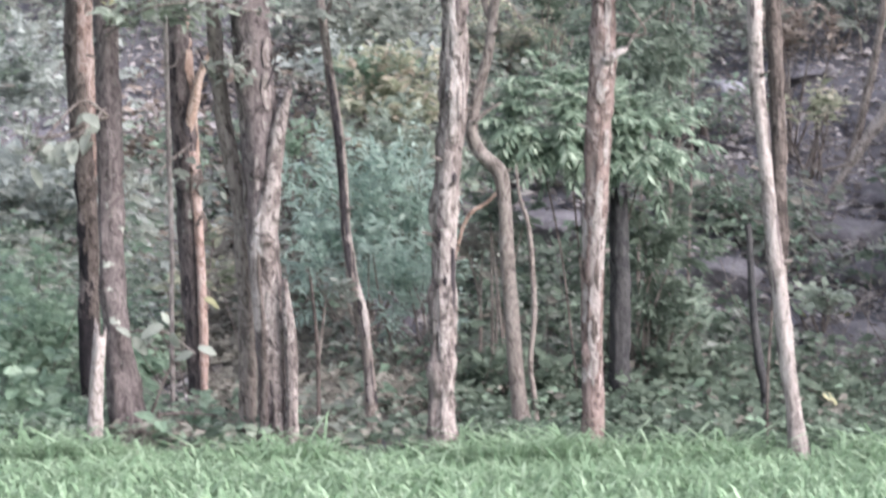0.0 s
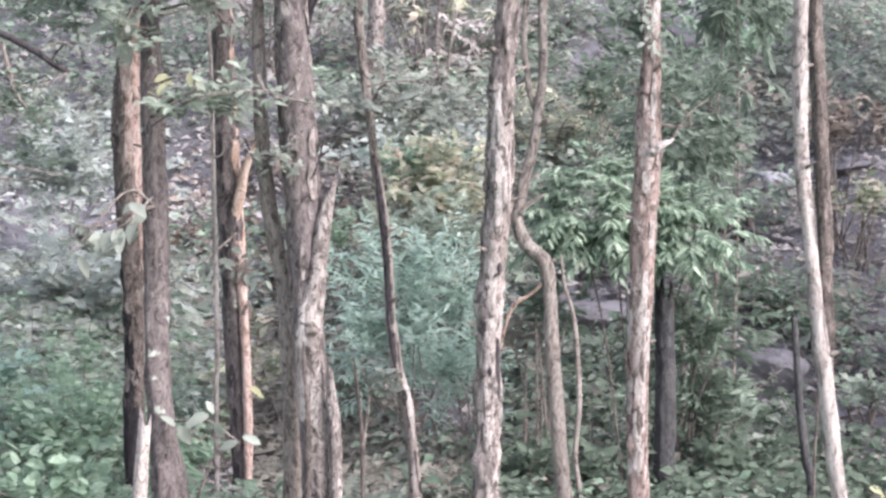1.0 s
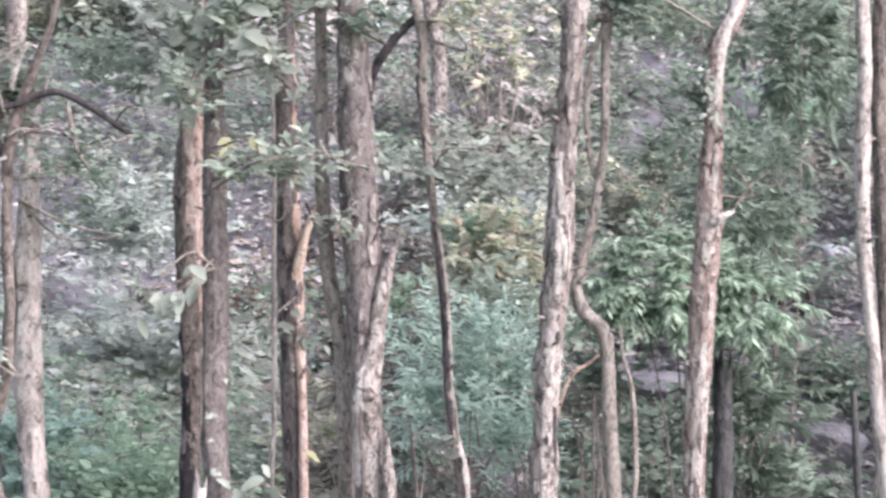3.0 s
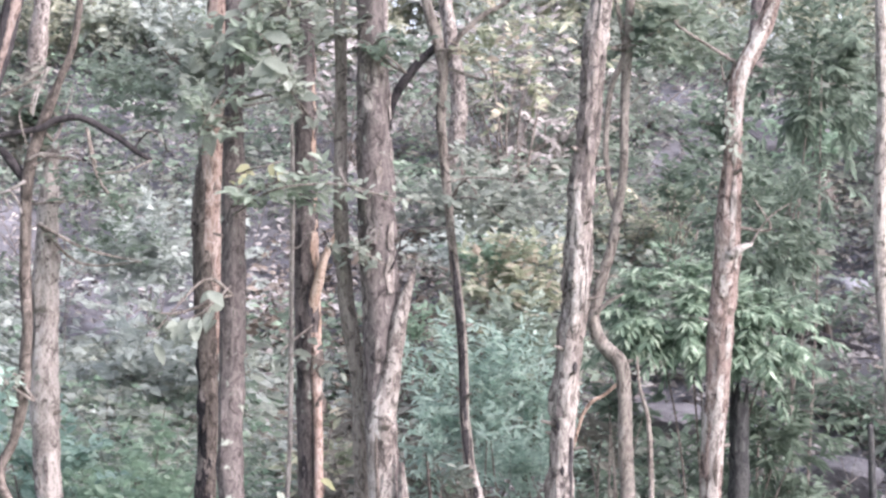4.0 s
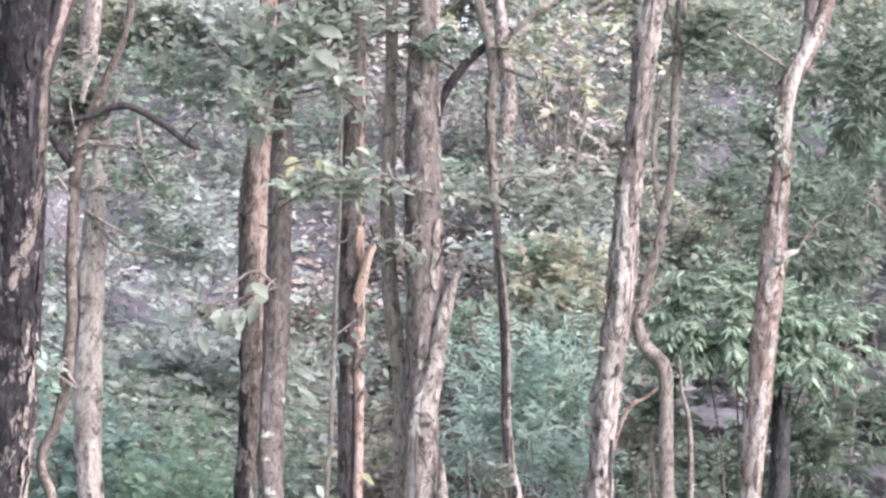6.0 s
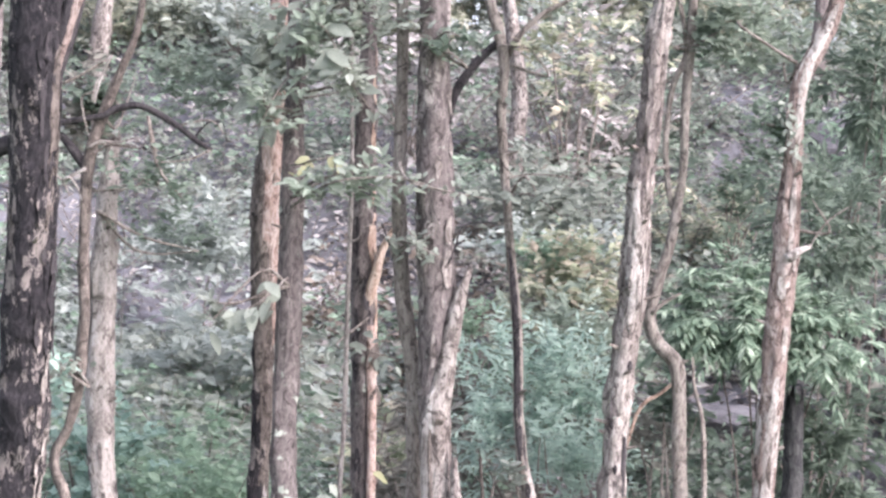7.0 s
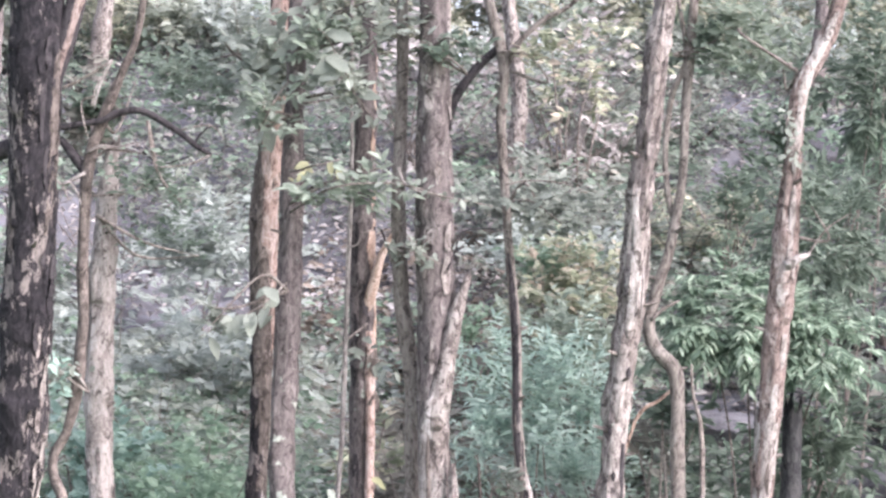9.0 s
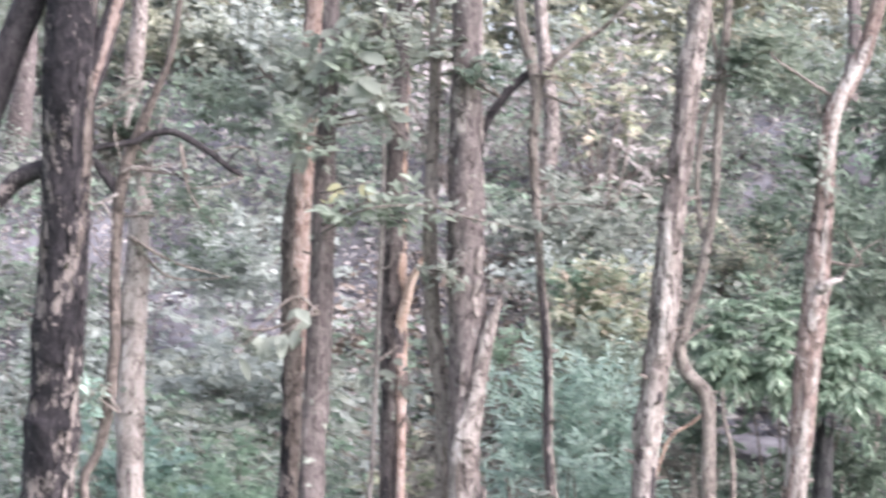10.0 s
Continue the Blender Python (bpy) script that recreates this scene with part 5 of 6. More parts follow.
shrub("dead_shrub", "shrub with rusty dead leaves", (3.17, 23.0, 3.12), (0.36, 0.3, 0.32), LEAF_RUST, 380, 128, 0.115, 0.3)
shrub("grey_shrub", "grey-green shrub on the bank", (-3.76, 22.5, 2.68), (0.7, 0.4, 0.6), LEAF_FROST, 1200, 129, 0.12, stems=1)
shrub("grey_shrub", "grey-green shrub with broad leaves on the bank", (-3.34, 20.6, 1.66), (0.6, 0.25, 0.36), LEAF_FROST, 260, 130, 0.165, 0.55, stems=1)
shrub("fan_leaved_weed", "low weed with fan-like blue-green leaves", (1.55, 17.2, 0.85), (0.32, 0.25, 0.2), LEAF_GREEN, 320, 125, 0.12, 0.3, stems=4, category="weed")
# weeds on the right take the darkened leaf, with shade in its colour
for x, y, z, rx, rz, mat, n, s in [(-1.62, 15.7, 0.12, 0.24, 0.15, LEAF_FRESH, 90, 0.12), (-2.75, 15.9, 0.25, 0.5, 0.3, LEAF_FRESH, 380, 0.12), (-1.2, 15.5, 0.08, 0.2, 0.12, LEAF_MILD, 50, 0.11), (-0.71, 16.3, 0.16, 0.26, 0.2, LEAF_GREY, 150, 0.09), (-0.68, 15.45, 0.16, 0.10, 0.12, LEAF_LIGHT, 26, 0.13),
                                   (0.25, 16.9, 0.3, 0.32, 0.34, LEAF_SHADE, 420, 0.10), (0.75, 16.7, 0.2, 0.26, 0.24, LEAF_SHADE, 260, 0.10),
                                   (1.59, 17.1, 0.32, 0.52, 0.42, LEAF_SHADE, 800, 0.085), (2.62, 16.7, 0.12, 0.36, 0.28, LEAF_SHADE, 420, 0.085), (1.2, 16.2, 0.12, 0.3, 0.2, LEAF_SHADE, 220, 0.09), (2.2, 16.3, 0.14, 0.35, 0.24, LEAF_SHADE, 240, 0.09), (0.2, 16.3, 0.14, 0.3, 0.2, LEAF_SHADE, 180, 0.09),
                                   (-2.85, 17.0, 0.5, 0.55, 0.62, LEAF_FRESH, 1300, 0.085), (-3.06, 18.0, 0.75, 0.75, 0.4, LEAF_FRESH, 420, 0.11),
                                   (2.85, 18.7, 0.84, 0.36, 0.10, LEAF_MILD, 130, 0.1), (-3.7, 17.6, 0.9, 0.5, 0.5, LEAF_BLUE, 500, 0.12)]:
    shrub("leafy_weed", "low leafy green weed at the meadow's edge" if y < 17 else "leafy green undergrowth on the bank's foot",
          (x, y, z), (rx, 0.3, rz), mat, n, int(1000 + 37 * (x + 10)), s, 0.55, stems=5, category="weed", group="weeds")

# ---- far wall of forest on the crest ----
g0 = np.random.default_rng(5)
for i in range(30):
    x, y = -13 + 20 * (i + 0.5) / 30 + g0.normal(0, 0.3), g0.uniform(33, 39)
    gz = float(ground_z(x, y))
    mat = [LEAF_PALE, LEAF_OLIVE, LEAF_FROST, LEAF_PALE, LEAF_GREY][i % 5]
    shrub("crest_tree", "small leafy tree on the bank's crest", (x, y, gz + 1.6), (1.35, 1.2, 1.9), mat, 3600, 300 + i, 0.135, 0.5, stems=5, category="tree", group="trees on the crest")
for i in range(16):
    x, y = -11.5 + 16.5 * (i + 0.5) / 16 + g0.normal(0, 0.25), g0.uniform(31.2, 33.0)
    shrub("crest_shrub", "pale leafy shrub on the bank's crest", (x, y, float(ground_z(x, y)) + 0.5), (0.85, 0.5, 0.75), [LEAF_PALE, LEAF_FROST, LEAF_MILD, LEAF_GREY][i % 4], 1100, 350 + i, 0.115, 0.5, stems=6)
for x, y, mat in [(-5.9, 31.3, LEAF_LIGHT), (-5.35, 31.6, LEAF_FROST), (-5.0, 31.2, LEAF_FROST)]:
    shrub("crest_shrub", "pale leafy shrub on the bank's crest", (x, y, 6.0), (0.5, 0.4, 0.55), mat, 430, int(380 - 10 * x), 0.14, 0.5, stems=6)
for i in range(18):
    x, y = -15 + 24 * (i + 0.5) / 18 + g0.normal(0, 0.3), g0.uniform(40, 44)
    gz = float(ground_z(x, y))
    shrub("crest_tree", "taller leafy tree behind the bank's crest", (x, y, gz + 2.9), (1.6, 1.3, 2.6), [LEAF_FROST, LEAF_PALE, LEAF_OLIVE][i % 3], 2200, 400 + i, 0.18, 0.5, stems=4, category="tree", group="trees on the crest")


# ---- unseen trees added at both sides; those on the right shade the bank ----
for i, (x, y, r, h) in enumerate([(6.2, 17.6, 1.5, 2.6), (7.8, 16.2, 1.7, 3.0), (7.0, 19.5, 1.7, 3.2), (7.8, 22.0, 1.8, 3.4), (7.3, 26.0, 1.8, 3.4), (11.2, 18.5, 2.0, 3.4), (9.6, 31.0, 2.0, 3.4),
                                  (-9.0, 20.5, 1.7, 3.0), (-10.5, 25.0, 1.8, 3.0)]):
    gz = float(ground_z(x, y))
    shrub("unseen_shade_tree", "unseen leafy tree added beside the bank for shade", (x, y, gz + h), (r, r, h * 0.95), LEAF_GREEN, 3000, 700 + i, 0.2, 0.5, stems=6, category="tree", group="trees at the side")

# ---- undergrowth, litter and grass ----
CLEARINGS = [(-4.2, 23.5, 1.1), (-3.9, 23.0, 0.8), (-5.6, 25.5, 0.8), (-4.2, 19.8, 0.4), (-0.28, 19.5, 0.55), (-0.22, 18.5, 0.4), (0.96, 21.1, 0.6), (3.05, 18.8, 0.75), (2.2, 19.7, 0.5), (3.4, 20.6, 0.5), (2.2, 22.9, 0.5), (2.75, 22.1, 0.55), (3.6, 23.4, 0.9), (4.0, 25.0, 0.8),
             (3.5, 22.0, 0.6), (3.8, 24.5, 0.7), (2.9, 25.2, 0.45), (2.7, 23.2, 0.45), (2.5, 28.8, 0.7), (1.2, 30.6, 0.4), (1.2, 28.8, 0.35), (-1.6, 17.7, 0.85), (-0.35, 18.9, 0.5), (-2.6, 24.5, 1.0), (-2.0, 20.9, 0.7), (-1.85, 19.6, 0.6)]


def open_ground(x, y):
    keep = np.ones(len(x), bool)
    for cx, cy, r in CLEARINGS:
        keep &= ((x - cx) / r) ** 2 + ((y - cy) / (1.3 * r)) ** 2 > 1
    return keep


def undergrowth():
    g = np.random.default_rng(21)
    for name, mat, n, size, k0 in (("green_undergrowth", LEAF_GREEN, 5200, 0.125, 0.0), ("grey_undergrowth", LEAF_GREY, 5200, 0.13, 2.1), ("shade_dark_undergrowth", LEAF_SHADE, 3600, 0.145, 1.0), ("fresh_undergrowth", LEAF_FRESH, 1900, 0.115, 4.4), ("brown_undergrowth", LEAF_BROWN, 1900, 0.13, 3.3)):
        y = 15.3 + 19 * g.random(n) ** 1.4
        x = (g.random(n) * 0.56 - 0.33) * y
        keep = np.sin(1.7 * x + k0) + np.sin(1.3 * y + 0.8 * x + k0) + g.normal(0, 0.7, n) > -0.4
        keep &= open_ground(x, y)
        if mat is LEAF_BROWN:
            keep &= (x > -2.0) & ((x < 0.9) | (y > 18.5) | (g.random(n) < 0.3)) & ((y > 17) | (g.random(n) < 0.6))
        if mat is LEAF_GREY:
            keep &= (y > 17.6) & ((x > -2.2) | (y > 22) | (g.random(n) < 0.4))
        if mat in (LEAF_GREEN, LEAF_FRESH):
            keep &= ((y > 18.4) | (x < 0.2) | (g.random(n) < 0.25)) & ((x > -1.2) | (y < 21) | (y > 30) | (g.random(n) < 0.55))
        # shade at the foot of the right-hand bank, painted as darker leaves
        if mat is LEAF_SHADE:
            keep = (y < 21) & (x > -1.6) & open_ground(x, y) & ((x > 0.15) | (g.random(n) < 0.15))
        if mat is not LEAF_BROWN:
            keep &= (x < -2.2) | (x > 0.1) | (y > 17.4) | (g.random(n) < 0.3)
        x, y = x[keep], y[keep]
        m = 16
        z = ground_z(x, y)
        h = g.uniform(0.04, 0.42, (len(x), m)) * np.clip(0.45 + (y - 15.3) * 0.25, 0.45, 1)[:, None]
        ang = g.uniform(0, 2 * math.pi, (len(x), m))
        rad = g.uniform(0.03, 0.25, (len(x), m))
        pos = np.stack([x[:, None] + rad * np.cos(ang), y[:, None] + rad * np.sin(ang), z[:, None] + h], -1).reshape(-1, 3)
        ax = np.stack([np.cos(ang), np.sin(ang), g.normal(-0.15, 0.25, ang.shape)], -1).reshape(-1, 3)
        L = np.minimum(np.exp(g.normal(-0.2, 0.36, len(pos))), 1.6) * size * np.repeat(np.clip(0.7 + (y - 16) * 0.04, 0.7, 0.95), m)
        v, t = leaves(pos, ax, np.array([0, -0.7, 1.0]) + g.normal(0, 0.5, pos.shape), L, L * g.uniform(0.35, 0.65, len(pos)), broad=False)
        tagged(new(name, fast_mesh(name, v, t, mat)), "low broad-leaved undergrowth covering the bank", "undergrowth", kind="stuff")
    for name, mat, n, x0, x1, y0, y1, size in (("herb_carpet", LEAF_FRESH, 620, -4.6, -2.1, 16.4, 20.0, 0.115), ("herb_carpet", LEAF_FROST, 1350, -5.4, -2.0, 18.6, 22.4, 0.125), ("herb_carpet", LEAF_FRESH, 700, -3.5, -2.2, 15.6, 18.2, 0.11), ("herb_carpet", LEAF_MILD, 600, -4.8, -2.4, 17.6, 21.0, 0.12), ("herb_carpet", LEAF_LIGHT, 260, -4.2, -2.3, 18.8, 22.6, 0.165), ("herb_carpet", LEAF_LIGHT, 60, -3.2, -2.4, 16.4, 18.2, 0.14), ("herb_carpet", LEAF_FRESH, 300, -4.4, -2.3, 18.4, 21.6, 0.135), ("withered_herbs", LEAF_RUST, 75, -3.0, -1.1, 20.6, 25.6, 0.12), ("withered_herbs", LEAF_DRY, 75, -3.0, -1.1, 20.6, 25.6, 0.11), ("herb_carpet", LEAF_FROST, 55, -5.4, -3.0, 22.2, 25.5, 0.13), ("withered_herbs", LEAF_BROWN, 420, -2.4, -0.9, 18.2, 21.6, 0.12), ("withered_herbs", LEAF_BROWN, 330, -1.5, 0.1, 16.6, 18.4, 0.10)):
        x, y = g.uniform(x0, x1, n), g.uniform(y0, y1, n)
        m = 22
        ang, rad = g.uniform(0, 2 * math.pi, (n, m)), g.uniform(0.02, 0.2, (n, m))
        px, py = x[:, None] + rad * np.cos(ang), y[:, None] + rad * np.sin(ang)
        pos = np.stack([px, py, ground_z(px, py) + g.uniform(0.02, 0.22, (n, m))], -1).reshape(-1, 3)
        ax = np.stack([np.cos(ang), np.sin(ang) - 0.3, g.normal(-0.1, 0.3, ang.shape)], -1).reshape(-1, 3)
        L = np.minimum(np.exp(g.normal(-0.1, 0.3, len(pos))), 1.6) * size
        v, t = leaves(pos, ax, np.array([0.15, -0.8, 1.0]) + g.normal(0, 0.45, pos.shape), L, L * g.uniform(0.35, 0.6, len(pos)), broad=False)
        tagged(new(name, fast_mesh(name, v, t, mat)), "brownish withered herbs on the bank" if name == "withered_herbs" else "low carpet of leafy green herbs on the bank", "undergrowth", kind="stuff")
    n = 42000
    y = 16.4 + 18 * g.random(n) ** 1.2
    x = (g.random(n) * 0.56 - 0.33) * y
    keep = (x > -3.1) | (y < 21.5) | (y > 27) | (g.random(n) < 0.5)
    x, y = x[keep], y[keep]
    n = len(x)
    pos = np.stack([x, y, ground_z(x, y) + g.uniform(0.02, 0.09, n)], 1)
    ang = g.uniform(0, 2 * math.pi, n)
    ax = np.stack([np.cos(ang), np.sin(ang), g.normal(0.1, 0.3, n)], 1)
    L = g.uniform(0.05, 0.145, n)
    v, t = leaves(pos, ax, np.array([0, -0.3, 1.0]) + g.normal(0, 0.4, pos.shape), L, L * g.uniform(0.4, 0.7, n), 0.3, 0.1, broad=False)
    tagged(new("leaf_litter", fast_mesh("leaf_litter", v, t, LEAF_DRY)), "dry brown and grey fallen leaves on the bank", "leaf litter", kind="stuff")


def grass():
    g = np.random.default_rng(31)
    n = 62000
    y = 10.5 + 5.2 * g.random(n) ** 0.75
    x = g.uniform(-4.6, 4.0, n)
    keep = y < 15.0 + 0.25 * np.sin(1.7 * x) + 0.15 * np.sin(4.1 * x + 1) + g.normal(0, 0.3, n)
    x, y = x[keep], y[keep]
    n = len(x)
    tx, ty = g.uniform(-4.5, 3.8, 420), g.uniform(13.0, 15.6, 420)
    x = np.concatenate([x, np.repeat(tx, 16) + g.normal(0, 0.06, 420 * 16)])
    y = np.concatenate([y, np.repeat(ty, 16) + g.normal(0, 0.05, 420 * 16)])
    tall = np.concatenate([np.ones(n), np.repeat(g.uniform(0.8, 2.0, 420), 16)])
    ex = g.uniform(-4.5, 3.8, 380)
    ex = ex[np.sin(2.3 * ex + 0.6) + np.sin(5.1 * ex) + g.normal(0, 0.6, 380) + 0.12 * ex > -0.3]
    ey = g.uniform(14.3, 15.25, len(ex))
    x = np.concatenate([x, np.repeat(ex, 14) + g.normal(0, 0.05, 14 * len(ex))])
    y = np.concatenate([y, np.repeat(ey, 14) + g.normal(0, 0.04, 14 * len(ex))])
    tall = np.concatenate([tall, np.repeat(g.uniform(1.8, 3.6, len(ex)), 14)])
    n = len(x)
    L, W = tall * g.uniform(0.10, 0.26, n) * np.clip(1 - (y - 13.0) * 0.22, 0.5, 1), g.uniform(0.011, 0.025, n)
    ang = g.uniform(0, 2 * math.pi, n)
    bend = np.where(tall > 1, g.uniform(1.0, 2.2, n), g.uniform(0.5, 2.2, n))
    dirs = np.stack([np.cos(ang), np.sin(ang), np.zeros(n)], 1)
    side = np.stack([-np.sin(ang + g.normal(0, 0.6, n)), np.cos(ang), np.zeros(n)], 1)
    base = np.stack([x, y, ground_z(x, y) - 0.01], 1)
    v = np.empty((n, 7, 3))
    for i, a in enumerate((0, 0.4, 0.75, 1.0)):
        c = base + dirs * (L * bend * a ** 2)[:, None] * 0.75 + np.array([0, 0, 1.0]) * (L * (a - 0.4 * bend * a ** 2.5))[:, None]
        w = (W * (1 - 0.25 * a))[:, None] * side * 0.5
        if i < 3:
            v[:, 2 * i], v[:, 2 * i + 1] = c - w, c + w
        else:
            v[:, 6] = c
    tri = np.array([(0, 1, 3), (0, 3, 2), (2, 3, 5), (2, 5, 4), (4, 5, 6)])
    t = (tri[None] + (np.arange(n) * 7)[:, None, None]).reshape(-1, 3)
    tagged(new("meadow_grass", fast_mesh("meadow_grass", v.reshape(-1, 3), t, GRASS)), "lush light green meadow grass", "grass", kind="stuff")


def dry_stems():
    """Thin dead stems and twigs that stand and lie all over the bank."""
    g = np.random.default_rng(41)
    n = 1500
    y = 16.9 + 17 * g.random(n) ** 1.3
    x = (g.random(n) * 0.56 - 0.33) * y
    a = np.stack([x, y, ground_z(x, y)], 1)
    d = unit(np.stack([g.normal(0, 0.7, n), g.normal(0, 0.5, n), np.abs(g.normal(0.6, 0.5, n))], 1))
    L, R = g.uniform(0.25, 1.1, n), g.uniform(0.003, 0.009, n)
    sx = unit(np.cross(d, [0.0, 1.0, 0.2]))
    sy = np.cross(d, sx)
    bow = g.normal(0, 0.12, (n, 3))
    v = np.empty((n, 9, 3))
    for i, f in enumerate((0, 0.55, 1.0)):
        c = a + d * (L * f)[:, None] + bow * (L * f * (1 - f) * 2)[:, None]
        for k in range(3):
            w = 2.09 * k
            v[:, 3 * i + k] = c + (sx * math.cos(w) + sy * math.sin(w)) * (R * (1 - 0.6 * f))[:, None]
    tri = [(3 * i + k, 3 * i + (k + 1) % 3, 3 * i + 3 + (k + 1) % 3) for i in range(2) for k in range(3)] + [(3 * i + k, 3 * i + 3 + (k + 1) % 3, 3 * i + 3 + k) for i in range(2) for k in range(3)]
    t = (np.array(tri)[None] + (np.arange(n) * 9)[:, None, None]).reshape(-1, 3)
    tagged(new("dry_stems", fast_mesh("dry_stems", v.reshape(-1, 3), t, BARK_TWIG)), "thin dry stems and twigs scattered over the bank", "twigs", kind="stuff")


undergrowth()
dry_stems()
grass()


# ---- thin stems, sticks and single leaves ----
tree("thin_sapling", "very thin dark sapling stem", 15.7, [(-0.780, 0.05, 0.015), (-0.784, 0.53, 0.013), (-0.805, 0.85, 0.012), (-0.833, 1.10, 0.008)], BARK_UMBER, flare=False, seed=81, sides=8, category="sapling")
tree("thin_sapling", "very thin grey sapling stem", 15.76, [(-0.785, 0.3, 0.010), (-0.787, 0.50, 0.010), (-0.76, 0.78, 0.008), (-0.733, 0.99, 0.005)], BARK_TWIG, flare=False, seed=82, sides=8, category="sapling")
tree("thin_sapling", "thin pale shoot beside a whitish trunk", 15.25, [(1.98, 0.5, 0.008), (2.0, 0.9, 0.007), (2.005, 1.32, 0.006), (2.02, 1.67, 0.004)], BARK_UMBER, flare=False, seed=83, sides=8, category="sapling")
for label, pts, mat in [("orange-brown dry stick propped among the shrubs", [(0.02, 16.7, 0.9, 0.008), (0.14, 16.6, 1.42, 0.012), (0.29, 16.6, 1.56, 0.012), (0.44, 16.55, 1.70, 0.008)], ORANGE_WOOD),
                        ("grey dry stick leaning by a flared root", [(-1.95, 15.8, 0.02, 0.008), (-1.83, 15.8, 0.25, 0.010), (-1.76, 15.8, 0.43, 0.009), (-1.68, 15.8, 0.6, 0.006)], BARK_TWIG),
                        ("dark dry stick lying by the tree row", [(-2.0, 15.6, 0.03, 0.009), (-1.9, 15.6, 0.19, 0.010), (-1.69, 15.6, 0.25, 0.009), (-1.40, 15.6, 0.24, 0.006)], BARK_UMBER)]:
    o = pts[0][:3]
    ob = thing("dry_stick", o, label, "stick", "dry sticks")
    limb("stick", ob, o, pts, mat, sides=8, step=0.04, seed=len(label))
for x, y, z, turn in [(2.48, 16.4, 0.30, 20), (2.75, 19.2, 0.72, 80), (3.12, 19.2, 0.66, 140), (-1.58, 16.6, 0.92, 40)]:
    leaf = new("yellow_leaf", LEAF_SHAPES[LEAF_YELLOW.name][int(turn) % 3])
    leaf.matrix_world = pose(x, y, max(z, float(ground_z(x, y)) + 0.05), 50, 15, turn) @ Matrix.Diagonal((0.16, 0.16, 0.16, 1))
    tagged(leaf, "single yellow leaf caught in the undergrowth", "leaf", "yellow leaves")


# ---- rocks and logs ----
def rock(label, at, size, seed):
    g = np.random.default_rng(seed)
    bm = bmesh.new()
    bmesh.ops.create_icosphere(bm, subdivisions=4, radius=1)
    cuts = [(Vector(unit(g.normal(0, 1, 3))), g.uniform(0.55, 0.85)) for _ in range(9)]
    for v in bm.verts:
        for nrm, dist in cuts:
            over = v.co.dot(nrm) - dist
            if over > 0:
                v.co -= nrm * over * 0.9
        v.co *= 1 + 0.12 * noise.noise(v.co * 2 + Vector((seed, 0, 0))) + 0.05 * noise.noise(v.co * 6)
        v.co = Vector((v.co.x * size[0], v.co.y * size[1], v.co.z * size[2]))
    me = bpy.data.meshes.new("boulder")
    bm.to_mesh(me)
    bm.free()
    me.materials.append(STONE if "pale" in label else ROCK)
    ob = new("boulder", me)
    ob.location = at
    tagged(ob, label, "rock", "boulders on the bank")


def on_bank(x, y, up=0.0):
    return (x, y, float(ground_z(x, y)) + up)


for x, y, s, seed, label in [
    (2.80, 25.4, (0.27, 0.2, 0.16), 1, "flat pale grey stone on the bank"), (3.75, 25.1, (0.4, 0.3, 0.12), 2, ""), (4.05, 24.0, (0.28, 0.25, 0.22), 3, ""), (3.02, 18.8, (0.45, 0.3, 0.28), 4, ""),
    (2.2, 19.75, (0.36, 0.3, 0.22), 5, ""), (3.9, 22.5, (0.36, 0.3, 0.2), 6, ""), (2.5, 28.85, (0.55, 0.35, 0.45), 7, ""), (0.96, 21.0, (0.5, 0.35, 0.2), 8, ""),
    (3.4, 21.3, (0.55, 0.35, 0.22), 9, ""), (3.5, 20.2, (0.4, 0.3, 0.2), 12, "")]:
    rock(label or "angular grey-violet boulder on the bank", on_bank(x, y, s[2] * (0.3 if label or y > 26 or x < 2.6 else -0.25)), s, seed)

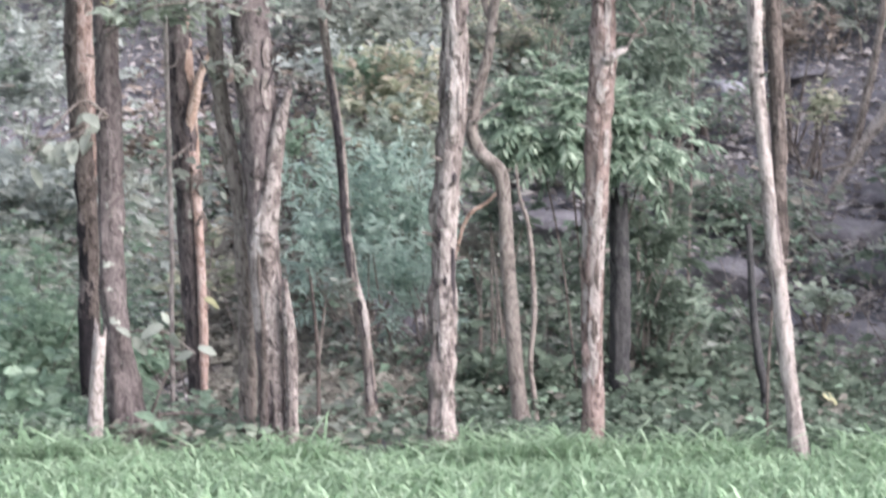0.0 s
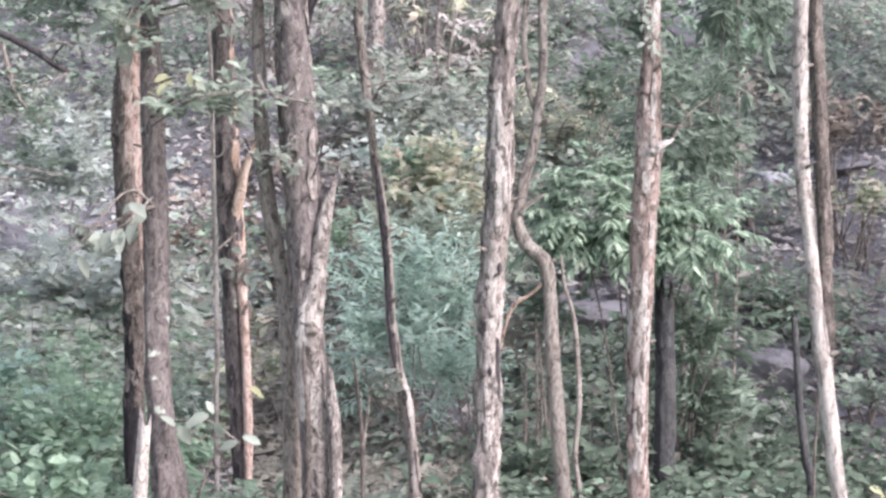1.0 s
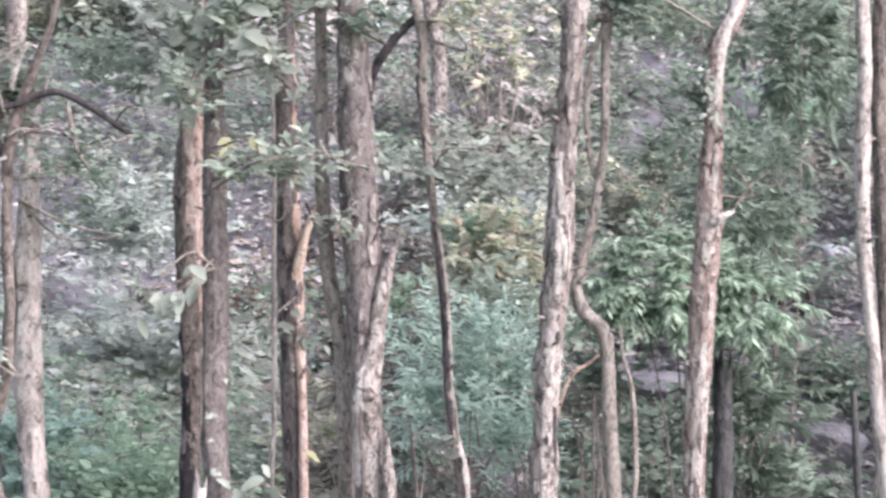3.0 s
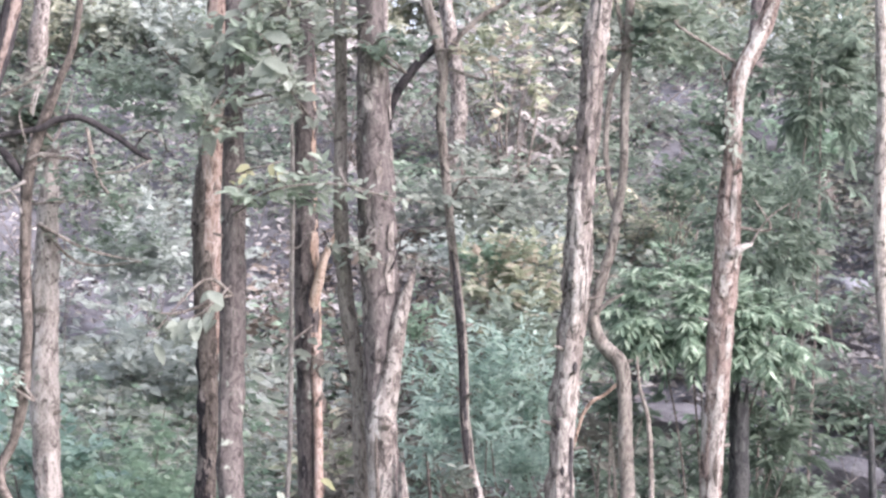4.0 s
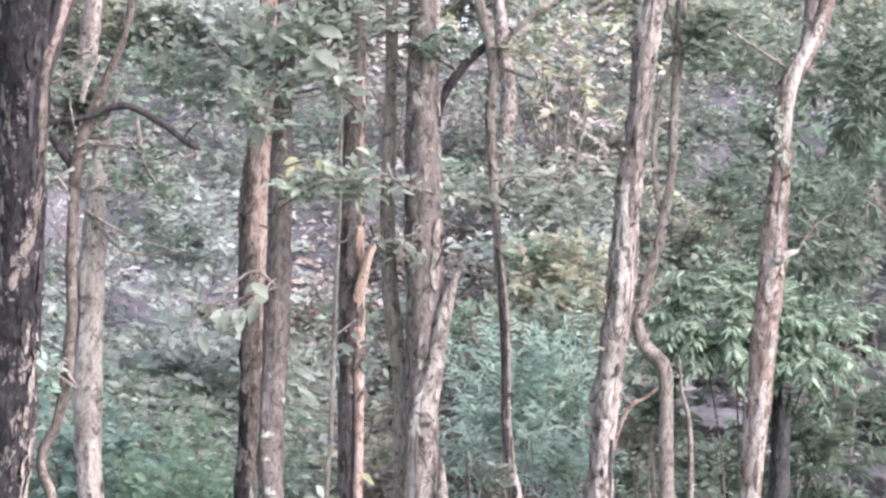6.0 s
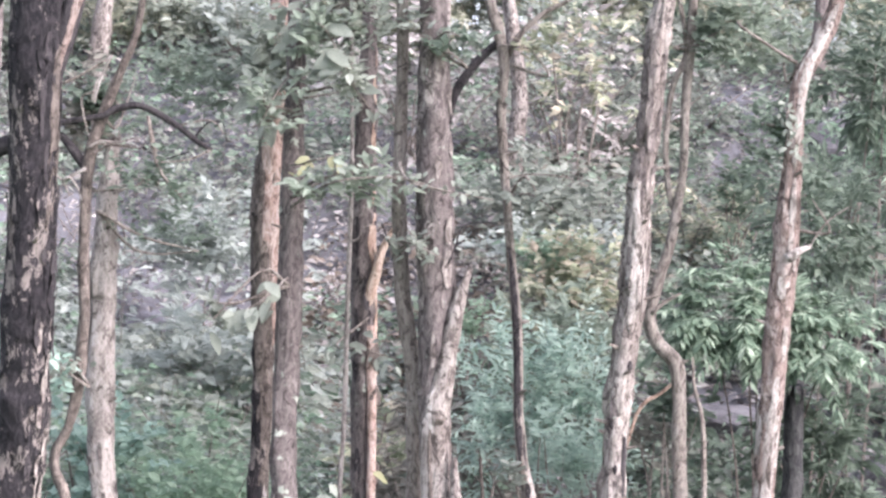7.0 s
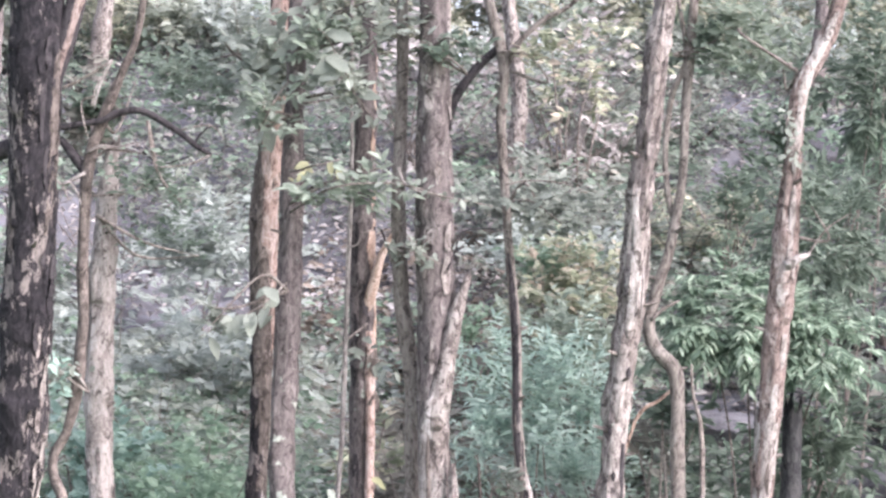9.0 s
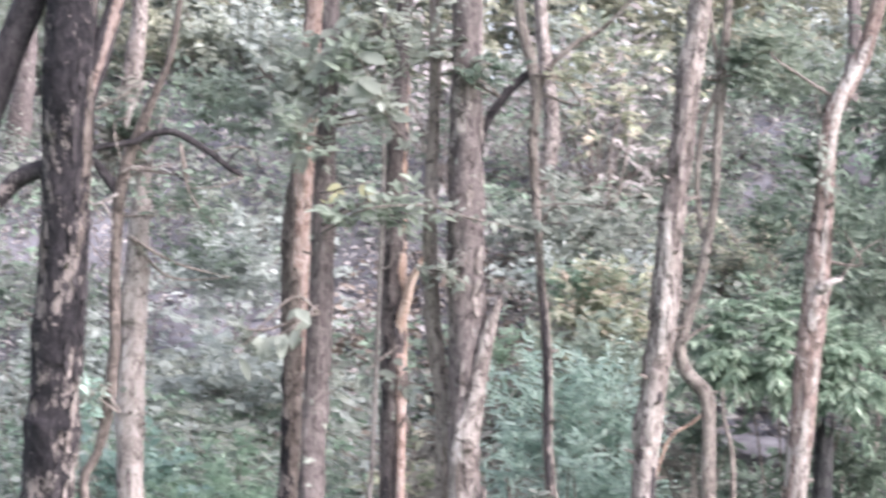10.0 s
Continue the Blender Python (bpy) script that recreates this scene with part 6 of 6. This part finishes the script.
log_at = on_bank(2.6, 22.8, 0.0)
log = thing("fallen_log", log_at, "dark fallen log lying across the bank", "log")
limb("trunk", log, log_at, [(x, y, max(z, float(ground_z(x, y)) + 0.02), r) for x, y, z, r in ((2.0, 23.05, 2.19, 0.05), (2.12, 23.0, 2.157, 0.065), (2.45, 22.9, 2.04, 0.075), (2.8, 22.8, 1.9, 0.06), (2.95, 22.75, 1.84, 0.03))], BARK_DARK, seed=6, rough=0.14)
limb("stub", log, log_at, [(x, y, float(ground_z(2.4, 23.1)) + z, r) for x, y, z, r in ((2.4, 23.1, 0.14, 0.04), (2.38, 23.02, 0.25, 0.03), (2.33, 22.95, 0.36, 0.015))], BARK_UMBER, seed=7, sides=10, jagged=True)
tree("slender_tree", "slim pale tree high on the bank", 27.0, [(-1.30, 3.3, 0.10), (-1.24, 3.7, 0.09), (-1.235, 4.17, 0.091), (-1.21, 4.61, 0.08), (-1.30, 5.2, 0.077), (-1.39, 5.7, 0.073)], BARK_PALE, top=8.0, crown_leaf=LEAF_PALE, seed=62)
tree("leaning_log", "pale dead trunk leaning on the bank", 27.0, [(3.0, 2.9, 0.09), (2.93, 3.2, 0.1), (2.83, 3.55, 0.09), (2.70, 3.9, 0.07)], BARK_PALE, flare=False, seed=63, jagged=True, category="log")
for x, y, z, r, mat, lab in [(-6.72, 31.0, 9.0, 0.11, BARK_PALE, "slim pale tree on the bank's crest"), (-2.5, 31.5, 9.0, 0.1, BARK_PALE, "slim pale tree on the bank's crest"),
                             (0.3, 32.0, 9.0, 0.1, BARK_BROWN, "slim brown tree on the bank's crest"), (2.2, 31.0, 9.0, 0.1, BARK_BROWN, "slim brown tree on the bank's crest"), (-7.6, 29.0, 8.5, 0.12, BARK_BROWN, "slim brown tree high on the bank")]:
    gz = float(ground_z(x, y))
    tree("slender_tree", lab, y, [(x, gz, r), (x + 0.06, gz + 1.2, r * 0.9), (x - 0.03, gz + 2.4, r * 0.8), (x + 0.1, gz + 3.4, r * 0.6)], mat, top=z + 1.5, crown_leaf=LEAF_PALE, seed=int(70 + x), sides=14)
